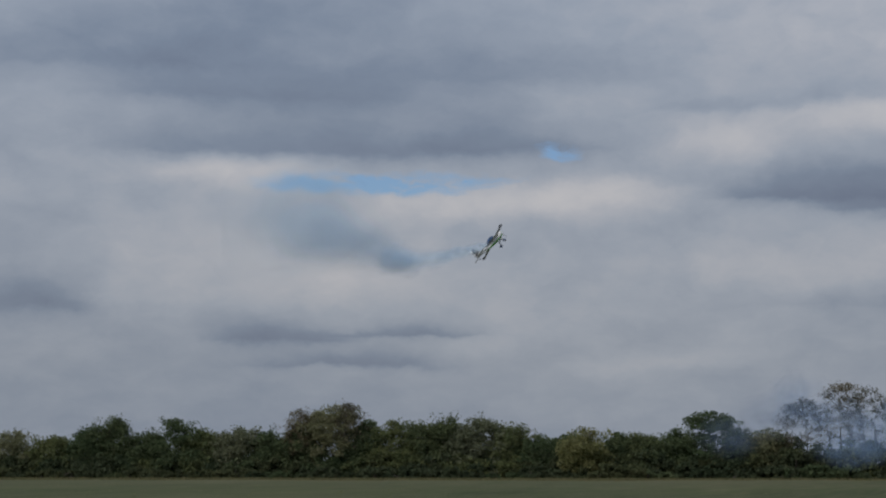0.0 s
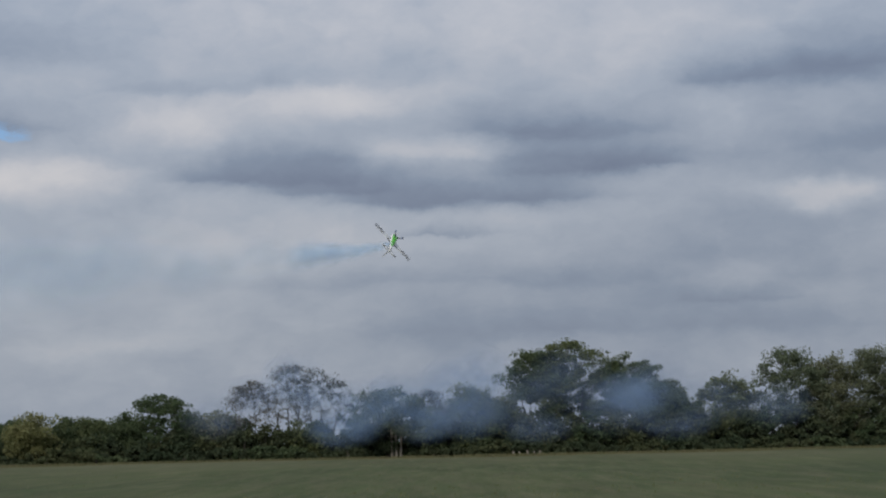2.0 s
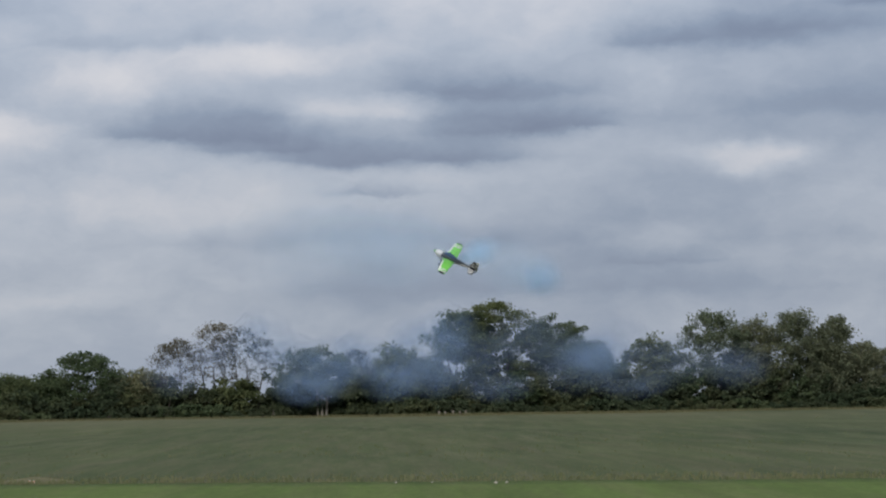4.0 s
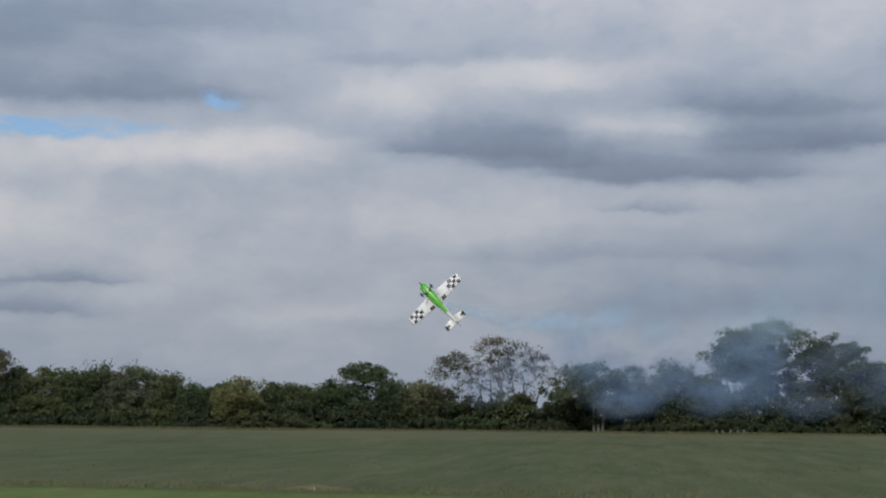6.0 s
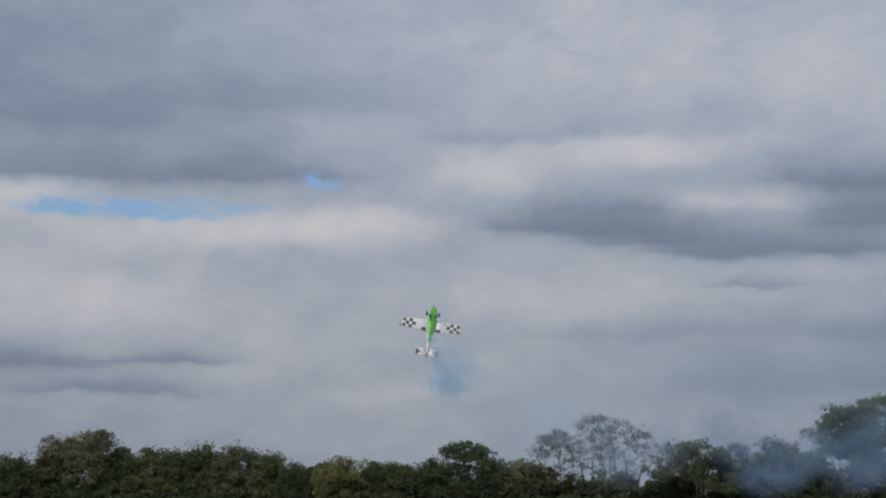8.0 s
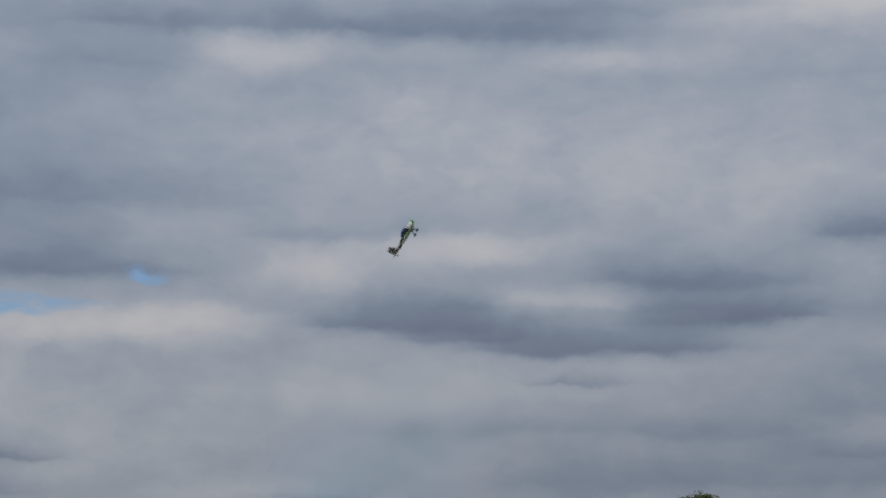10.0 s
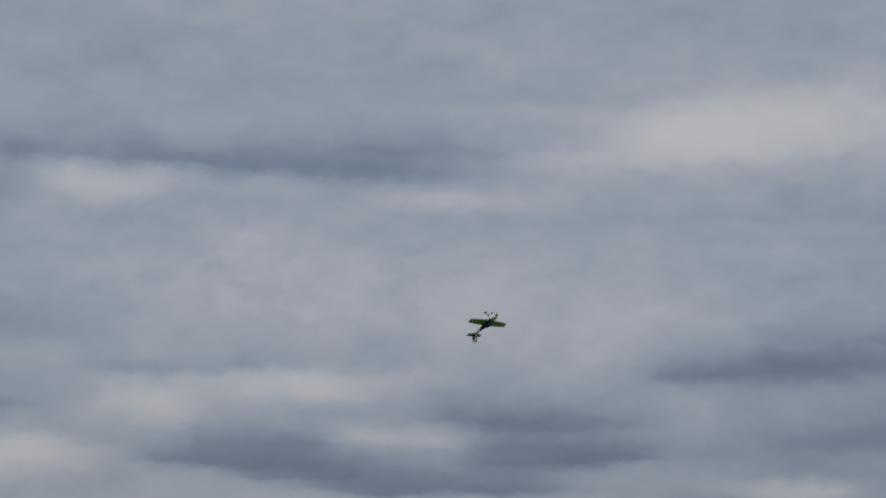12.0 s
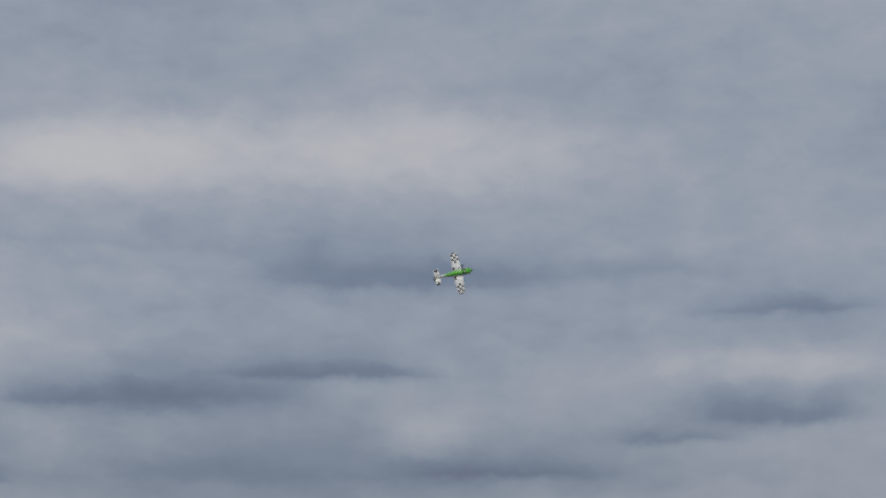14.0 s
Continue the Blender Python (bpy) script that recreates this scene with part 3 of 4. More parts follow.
    build_tree("yellowing_tree", "small yellowing tree above the hedge", -42.9, 5.6, 2.3, 451, LEAF_YELLOW, BARK, base=0.12, y=203.2, tips=90, per=170, clump=1.0, size=0.12, hollow=0.0, flat=0.9, group="trees along the field")
    rng = random.Random(9)
    i = 0
    for y, low, high, step in ((201.2, 0.8, 2.0, 1.25), (204.6, 2.4, 3.4, 0.9), (212.0, 2.6, 3.6, 1.45)):
        x = -126.0
        while x < 76:
            h = rng.uniform(low, high) + (2.2 if -24 < x < 48 and 204 < y < 210 else 0.0)
            w = rng.uniform(2.1, 2.9)
            if y < 204 and -8.2 < x < -2.8:      # open under the pale stems
                x += w * step
                continue
            # most bushes take the leaf colour with shade painted in
            build_hedge_bush(x, h, w, 500 + i, LEAF_SHADED if rng.random() < 0.8 else LEAF, "dense dark hedge bush at the field's edge", y + rng.uniform(0, 0.9))
            x += w * step
            i += 1


build_treeline()


def build_field_bits():
    # pale timber by the hedge, markers and chalky bits at the strip's edge
    for k, (x, h) in enumerate(((6.5, 0.42), (7.1, 0.36), (7.9, 0.48), (8.6, 0.34), (9.2, 0.44))):
        v, f = tube([(0, 0, -0.1), (0.01, 0, h * 0.5), (0.03 * (k % 3 - 1), 0.02, h)], [0.13, 0.115, 0.10], 9)
        ob = new("cut_stump", mesh_of("cut_stump", v, f, [BARK_PALE], None, False))
        ob.matrix_basis = pose(x, 199.2, 0, 0, 0, 40 * k)
        tagged(ob, "short pale cut stump standing before the hedge", "stump", "stumps by the hedge")
    for x, y, s, lean in ((-7.42, 42.7, 0.075, 8), (-7.28, 42.5, 0.085, -6)):
        root = new("strip_marker")
        root.matrix_basis = pose(x, y, 0.0, lean, lean, 20)
        v, f = tube([(0, 0, 0), (0, 0, s * 0.6), (0, 0, s)], [0.020, 0.017, 0.012], 8)
        part("post", mesh_of("post", v, f, [WHITE]), root)
        v, f = tube([(0, 0, s * 0.5), (0, 0, s * 0.75)], [0.0205, 0.018], 8)
        part("band", mesh_of("band", v, f, [ORANGE]), root, "orange band")
        tagged(root, "short white marker stub with an orange band in the grass", "marker", "strip markers")
    for x, y, r in ((2.3, 37.9, 0.042), (2.52, 38.0, 0.034), (0.4, 38.7, 0.03), (1.1, 38.5, 0.028)):
        bm = bmesh.new()
        bmesh.ops.create_icosphere(bm, subdivisions=2, radius=r)
        for v in bm.verts:
            v.co *= 1 + 0.35 * noise.noise(v.co * 14 + Vector((x, y, 0)))
            v.co.z *= 0.6
        ob = new("chalk_stone", bm_mesh("chalk_stone", bm, STONE))
        ob.location = (x, y, 0.07)
        tagged(ob, "small pale chalky stone lying in the grass", "stone", "stones by the strip")
    bm = bmesh.new()
    bmesh.ops.create_circle(bm, cap_ends=True, radius=1.0, segments=28)
    bmesh.ops.poke(bm, faces=bm.faces[:])
    for v in bm.verts:
        k = 1 + 0.3 * noise.noise(v.co * 2.3)
        v.co = Vector((v.co.x * 0.85 * k, v.co.y * 1.1 * k, 0.09 if v.co.length < 0.1 else -0.03))
    ob = new("dry_mound", bm_mesh("dry_mound", bm, DRYGRASS, True))
    ob.location = (-7.6, 44.4, 0)
    tagged(ob, "low pale mound of dry cut grass", "mound")


ORANGE = paint_material("orange_band", (0.75, 0.22, 0.04), 0.5)
build_field_bits()

# ---- the model aeroplane ----


def wing_z(u, chord, thick):
    """Half thickness of the symmetric section at the fraction u of the chord."""
    return chord * thick * 2.6 * (0.30 * math.sqrt(max(u, 0.0)) - 0.12 * u - 0.33 * u * u + 0.15 * u ** 3)


def panel(stations, thick, mats, n=9, upright=False):
    """A tapered lifting surface. stations: span, front, back. Upper faces take the first material, lower faces the second."""
    us = [(i / n) ** 1.6 for i in range(n + 1)]
    vs, fs, index = [], [], []
    for s, front, back in stations:
        ch = front - back
        ring = [(front - u * ch, wing_z(u, ch, thick) + (0.002 if u == 1 else 0)) for u in us]
        ring += [(front - u * ch, -wing_z(u, ch, thick) - (0.002 if u == 1 else 0)) for u in reversed(us[1:])]
        for x, z in ring:
            vs.append((x, z, s) if upright else (x, s, z))
    m = 2 * n + 1
    for j in range(len(stations) - 1):
        for k in range(m):
            l = (k + 1) % m
            fs.append((j * m + k, j * m + l, (j + 1) * m + l, (j + 1) * m + k))
            index.append(0 if k < n else 1)
    fs.append(tuple(range(m)))
    index.append(0)
    fs.append(tuple(range((len(stations) - 1) * m + m - 1, (len(stations) - 1) * m - 1, -1)))
    index.append(0)
    me = mesh_of("panel", vs, fs, mats, index, True)
    bm = bmesh.new()
    bm.from_mesh(me)
    bmesh.ops.recalc_face_normals(bm, faces=bm.faces[:])
    bm.to_mesh(me)
    bm.free()
    return me


def decal(front_at, back_at, thick, s0, s1, u0, u1, side, mat, slant=0.0, upright=False, lift=0.003):
    """A thin film patch on a lifting surface between two spans and two fractions of the chord."""
    vs, fs = [], []
    nu, ns = 4, 2
    for layer in (lift, lift - 0.002):
        for j in range(ns + 1):
            for i in range(nu + 1):
                u = u0 + (u1 - u0) * i / nu
                s = s0 + (s1 - s0) * j / ns + slant * (u - u0)
                ch = front_at(s) - back_at(s)
                x, z = front_at(s) - u * ch, side * (wing_z(u, ch, thick) + layer)
                vs.append((x, z, s) if upright else (x, s, z))
    w = nu + 1
    o = w * (ns + 1)
    for j in range(ns):
        for i in range(nu):
            a = j * w + i
            fs.append((a, a + 1, a + w + 1, a + w))
            fs.append((o + a, o + a + w, o + a + w + 1, o + a + 1))
    rim = [i for i in range(w)] + [j * w + nu for j in range(1, ns + 1)] + [ns * w + i for i in range(nu - 1, -1, -1)] + [j * w for j in range(ns - 1, 0, -1)]
    for a, b in zip(rim, rim[1:] + rim[:1]):
        fs.append((a, o + a, o + b, b))
    return mesh_of("decal", vs, fs, [mat], None, True)


def build_plane():
    root = new("model_aeroplane")
    tagged(root, "green, white and black aerobatic model aeroplane trailing blue smoke", "model aeroplane")

    # fuselage sections: station, half width, bottom, top
    sec = [(0.70, 0.095, -0.095, 0.090), (0.66, 0.145, -0.140, 0.120), (0.55, 0.175, -0.175, 0.140), (0.40, 0.180, -0.195, 0.150), (0.22, 0.175, -0.200, 0.155),
           (0.02, 0.162, -0.188, 0.152), (-0.20, 0.138, -0.160, 0.140), (-0.36, 0.116, -0.135, 0.128), (-0.50, 0.098, -0.112, 0.115), (-0.65, 0.080, -0.088, 0.100),
           (-0.80, 0.060, -0.065, 0.085), (-1.05, 0.034, -0.032, 0.060), (-1.16, 0.018, -0.012, 0.045)]
    seg = 20
    vs, fs, index = [], [], []
    for x, w, lo, hi in sec:
        mid, hh = (lo + hi) / 2, (hi - lo) / 2
        for k in range(seg):
            a = 2 * math.pi * k / seg
            c, s = math.cos(a), math.sin(a)
            vs.append((x, 0.90 * w * math.copysign(abs(c) ** 0.8, c), 0.78 * (mid + hh * math.copysign(abs(s) ** 0.8, s))))
    for j in range(len(sec) - 1):
        for k in range(seg):
            l = (k + 1) % seg
            fs.append((j * seg + k, (j + 1) * seg + k, (j + 1) * seg + l, j * seg + l))
            up = math.sin(2 * math.pi * (k + 0.5) / seg)
            x = sec[j][0]
            if up < (-0.52 if x > -0.35 else -0.82) and x > -0.62:
                index.append(0)
            elif x > 0.42:
                index.append(1)
            elif x > -0.4:
                index.append(1 if up < -0.05 else 2)
            else:
                index.append(1 if up < -0.45 or 0.1 < up < 0.5 else 2)
    fs.append(tuple(range(seg)))
    index.append(0)
    fs.append(tuple(range(len(sec) * seg - 1, (len(sec) - 1) * seg - 1, -1)))
    index.append(1)
    part("fuselage", mesh_of("fuselage", vs, fs, [GREEN, WHITE, BLACK], index, True), root, "green belly, white flanks and black upper deck")

    bm = bmesh.new()
    bmesh.ops.create_uvsphere(bm, u_segments=20, v_segments=10, radius=1)
    for v in bm.verts:
        v.co = Vector((v.co.x * (0.34 if v.co.x < 0 else 0.24) + 0.08, v.co.y * 0.092, max(v.co.z, -0.3) * 0.15 + 0.085))
    part("canopy", bm_mesh("canopy", bm, NAVY, True), root, "dark blue tinted canopy")
    v, f = tube([(0.69, 0, 0), (0.73, 0, 0), (0.77, 0, 0), (0.80, 0, 0)], [0.06, 0.054, 0.036, 0.006], 16)
    spinner = part("spinner", mesh_of("spinner", v, f, [GREEN], None, True), root)
    for s in (1, -1):
        pts = [(0.735, 0.0, s * r) for r in (0.03, 0.10, 0.19, 0.28)]
        bm = bmesh.new()
        rings = []
        for (x, y, z), w, th, tw in zip(pts, (0.012, 0.018, 0.015, 0.007), (0.008, 0.006, 0.005, 0.003), (50, 38, 24, 16)):
            a = radians(tw) * s
            ring = []
            for cy, cz in ((-w, 0), (0, th), (w, 0), (0, -th)):
                ring.append(bm.verts.new((x + cy * math.sin(a) + cz * math.cos(a), y + cy * math.cos(a) - cz * math.sin(a), z)))
            rings.append(ring)
        for a, b in zip(rings, rings[1:]):
            for k in range(4):
                bm.faces.new((a[k], a[(k + 1) % 4], b[(k + 1) % 4], b[k]))
        bm.faces.new(rings[-1])
        part("propeller_blade", bm_mesh("propeller_blade", bm, ALLOY, True), spinner)

    def front(s):
        return 0.27 - 0.09 * (abs(s) - 0.1)

    def back(s):
        return -0.24 + 0.08 * (abs(s) - 0.1)

    for side in (1, -1):
        full = [(side * s, front(s) - (0.0 if s < 1.05 else 0.03), back(s) + (0.0 if s < 1.05 else 0.02)) for s in (0.08, 0.35, 0.7, 1.02, 1.07, 1.095)]
        wing = part("wing", panel(full, 0.13, [GREEN_WING, WHITE_WING]), root, "wing, green above and white below")
        for k, s in enumerate((0.80, 0.88, 0.96)):
            part("stripe", decal(lambda q: front(q), lambda q: back(q), 0.13, side * s, side * (s + 0.045), 0.08, 0.92, 1, WHITE, side * 0.05), wing, "white bar")
        for a in range(4):
            for b in range(3):
                if (a + b) % 2 == 1:
                    s = 0.56 + 0.118 * a
                    part("check", decal(lambda q: front(q), lambda q: back(q), 0.13, side * s, side * (s + 0.118), 0.06 + 0.29 * b, 0.35 + 0.29 * b, -1, BLACK), wing, "black check")
        part("stripe", decal(lambda q: front(q), lambda q: back(q), 0.13, side * 0.18, side * 0.34, 0.72, 0.97, -1, BLACK), wing, "black root patch")
        part("leading_edge", decal(lambda q: front(q), lambda q: back(q), 0.13, side * 0.30, side * 1.05, 0.02, 0.15, 1, WHITE), wing, "white leading edge band")
        # aileron gap
        part("hinge_line", decal(lambda q: front(q), lambda q: back(q), 0.13, side * 0.16, side * 1.0, 0.748, 0.755, 1, BLACK), wing)
        part("hinge_line", decal(lambda q: front(q), lambda q: back(q), 0.13, side * 0.16, side * 1.0, 0.748, 0.755, -1, BLACK), wing)
        # tip plate
        bm = bmesh.new()
        out = [(0.13, 0.0), (0.07, 0.05), (-0.09, 0.06), (-0.14, 0.0), (-0.09, -0.05), (0.07, -0.04)]
        lo = [bm.verts.new((x, side * 1.096, z)) for x, z in out]
        hi = [bm.verts.new((x, side * 1.104, z)) for x, z in out]
        bm.faces.new(lo)
        bm.faces.new(hi[::-1])
        for k in range(6):
            bm.faces.new((lo[k], hi[k], hi[(k + 1) % 6], lo[(k + 1) % 6]))
        bmesh.ops.recalc_face_normals(bm, faces=bm.faces[:])
        part("tip_plate", bm_mesh("tip_plate", bm, BLACK), wing)

        def tf(s):
            return -0.85 - 0.20 * abs(s)

        def tb(s):
            return -1.17 + 0.03 * abs(s)

        tail = part("tailplane", panel([(side * s, tf(s), tb(s)) for s in (0.02, 0.2, 0.38, 0.42)], 0.09, [BLACK, WHITE]), root, "tailplane, black above and white below")
        tail.location.z = 0.03
        for k in range(3):
            s = 0.10 + 0.11 * k
            part("stripe", decal(tf, tb, 0.09, side * s, side * (s + 0.05), 0.08, 0.92, 1, WHITE, side * 0.03), tail, "white bar")
        for a, b in ((0, 1), (1, 0), (1, 2), (1, 1)):
            s = 0.24 + 0.085 * a
            part("check", decal(tf, tb, 0.09, side * s, side * (s + 0.085), 0.1 + 0.27 * b, 0.37 + 0.27 * b, -1, BLACK), tail, "black check")
        # undercarriage
        v, f = tube([(0.30, side * 0.06, -0.17), (0.31, side * 0.14, -0.25), (0.32, side * 0.22, -0.35)], [0.026, 0.020, 0.015], 8)
        leg = part("undercarriage_leg", mesh_of("undercarriage_leg", v, f, [BLACK], None, True), root)
        bm = bmesh.new()
        bmesh.ops.create_uvsphere(bm, u_segments=14, v_segments=8, radius=1)
        for q in bm.verts:
            q.co = Vector((q.co.x * (0.12 if q.co.x < 0 else 0.08) + 0.31, q.co.y * 0.034 + side * 0.22, q.co.z * 0.046 - 0.36))
        part("wheel_spat", bm_mesh("wheel_spat", bm, NAVY, True), leg, "dark blue wheel fairing")
        v, f = tube([(0.31, side * 0.22 - 0.018, -0.380), (0.31, side * 0.22 + 0.018, -0.380)], [0.045, 0.045], 16)
        part("wheel", mesh_of("wheel", v, f, [RUBBER]), leg)
        v, f = tube([(0.48, side * 0.07, -0.17), (0.40, side * 0.08, -0.205), (0.30, side * 0.08, -0.215)], [0.018, 0.02, 0.016], 8)
        part("exhaust", mesh_of("exhaust", v, f, [ALLOY], None, True), root, "dull metal exhaust pipe")

    def ff(s):
        return -0.82 - 0.42 * max(0, s - 0.03)

    def fb(s):
        return -1.25 + 0.06 * s

    fin = part("fin", panel([(s, ff(s), -1.10) for s in (0.03, 0.2, 0.36, 0.40)], 0.09, [BLACK, BLACK], upright=True), root)
    rudder = part("rudder", panel([(s, -1.105, fb(s)) for s in (-0.02, 0.2, 0.38, 0.43)], 0.12, [WHITE, WHITE], upright=True), root, "white rudder with black bars")
    for k in range(2):
        for sd in (1, -1):
            part("stripe", decal(lambda q: -1.105, fb, 0.12, 0.10 + 0.14 * k, 0.17 + 0.14 * k, 0.05, 0.95, sd, BLACK, upright=True), rudder, "black bar")
            part("stripe", decal(ff, lambda q: -1.10, 0.09, 0.10 + 0.13 * k, 0.15 + 0.13 * k, 0.1, 0.9, sd, WHITE, upright=True), fin, "white bar")
    v, f = tube([(-1.10, 0, -0.02), (-1.18, 0, -0.10)], [0.008, 0.006], 6)
    part("tail_wheel_leg", mesh_of("tail_wheel_leg", v, f, [ALLOY]), root)
    v, f = tube([(-1.19, -0.012, -0.11), (-1.19, 0.012, -0.11)], [0.03, 0.03], 12)
    part("tail_wheel", mesh_of("tail_wheel", v, f, [RUBBER]), root)
    return root


plane = build_plane()

# ---- smoke ----


def puff_mesh(name, seed, mat, flat=0.55):
    bm = bmesh.new()
    bmesh.ops.create_icosphere(bm, subdivisions=4, radius=1)
    for v in bm.verts:
        k = 0.84 + 0.22 * noise.noise(v.co * 1.6 + Vector((seed, 0, 0))) + 0.10 * noise.noise(v.co * 4.0 + Vector((0, seed, 0)))
        v.co *= k
        v.co.y *= flat
    return bm_mesh(name, bm, mat, True)


SMOKE_END = 8.75
DELAYS = [0.02 + 0.026 * i + 0.0013 * i * i for i in range(28)]


def build_smoke():
    trail = new("smoke_trail")
    tagged(trail, "thin blue smoke trailing behind the model aeroplane", "smoke")
    dense = [puff_mesh("puff", 11.3 + 5.1 * k, SMOKE_DENSE) for k in range(3)]
    fresh = [puff_mesh("puff", 1.3 + 5.1 * k, SMOKE_BLUE) for k in range(3)]
    old = [puff_mesh("puff", 31.3 + 5.1 * k, SMOKE_OLD) for k in range(3)]
    puffs = []
    rng = random.Random(4)
    for i, d in enumerate(DELAYS):
        ob = part("puff", (dense if d < 0.24 else fresh if d < 0.50 else old)[i % 3], trail, "" if d < 0.50 else "paler spreading smoke")
        r = 0.24 + 1.65 * d
        ob.scale = (r * rng.uniform(1.1, 1.5), r, r * rng.uniform(0.8, 1.1))
        puffs.append((ob, d, Vector((rng.uniform(-1, 1), rng.uniform(-1, 1), rng.uniform(-1, 1))) * 0.25 * d, rng.uniform(-25, 25)))
    bank = new("smoke_bank")
    tagged(bank, "pale blue smoke drifting before the trees", "smoke")
    kinds = [puff_mesh("puff", 71.3 + 5.1 * k, SMOKE_BANK, 0.4) for k in range(3)]
    hazes = [puff_mesh("puff", 91.3 + 5.1 * k, SMOKE_HAZE, 0.4) for k in range(3)]
    drifting = []
    # heading, height above the horizon (degrees), half width, half height (metres)
    thick = ((-4.2, 1.7, 3.4, 3.2), (-3.3, 1.0, 4.0, 3.2), (-2.2, 0.9, 3.8, 3.0), (-1.2, 1.2, 3.6, 2.8), (-2.8, 0.3, 3.6, 1.8), (-0.4, 0.5, 3.4, 2.2), (0.3, 1.5, 3.6, 3.2), (1.3, 1.9, 3.4, 3.2), (0.9, 0.7, 4.2, 2.6), (5.6, 1.1, 4.4, 3.0))
    thin = ((0.8, 0.7, 4.6, 2.8), (2.2, 1.2, 4.8, 3.4), (3.8, 1.6, 5.0, 4.0), (5.0, 0.9, 5.4, 3.6), (6.2, 1.5, 4.6, 4.0), (7.8, 1.0, 5.2, 3.2), (9.6, 0.8, 5.0, 2.8), (-6.5, 0.8, 4.2, 2.8), (-5.4, 1.3, 4.0, 3.0), (2.8, 0.3, 5.0, 2.0), (6.8, 0.3, 5.2, 2.0))
    for i, (az, el, w, h) in enumerate(thick + thin):
        ob = part("puff", (kinds if i < len(thick) else hazes)[i % 3], bank, "" if i < len(thick) else "thin blue-grey haze")
        ob.scale = (w, w * 0.5, h)
        y = 150.0 + 2.0 * i
        drifting.append((ob, Vector((math.tan(radians(az)) * y, y, 1.7 + math.tan(radians(el)) * y))))
    return puffs, drifting


puffs, drifting = build_smoke()

# ---- passing insects ----


def build_insect(label):
    root = new("flying_insect")
    bm = bmesh.new()
    bmesh.ops.create_uvsphere(bm, u_segments=10, v_segments=6, radius=1)
    for v in bm.verts:
        v.co = Vector((v.co.x * 0.0040, v.co.y * 0.0018, v.co.z * 0.0018))
    part("body", bm_mesh("body", bm, BLACK, True), root)
    for s in (1, -1):
        bm = bmesh.new()
        ring = [bm.verts.new((0.0006 + 0.0011 * math.cos(a), s * (0.0021 + 0.0018 * math.sin(a)), 0.0013)) for a in [k * math.pi / 5 for k in range(10)]]
        top = [bm.verts.new(v.co + Vector((0, 0, 0.0002))) for v in ring]
        bm.faces.new(ring)
        bm.faces.new(top)
        for k in range(10):
            bm.faces.new((ring[k], ring[(k + 1) % 10], top[(k + 1) % 10], top[k]))
        bmesh.ops.recalc_face_normals(bm, faces=bm.faces[:])
        part("wing", bm_mesh("wing", bm, ALLOY), root)
    return tagged(root, label, "insect", "passing insects")


insects = [build_insect("tiny dark insect flying past close to the lens") for k in range(2)]

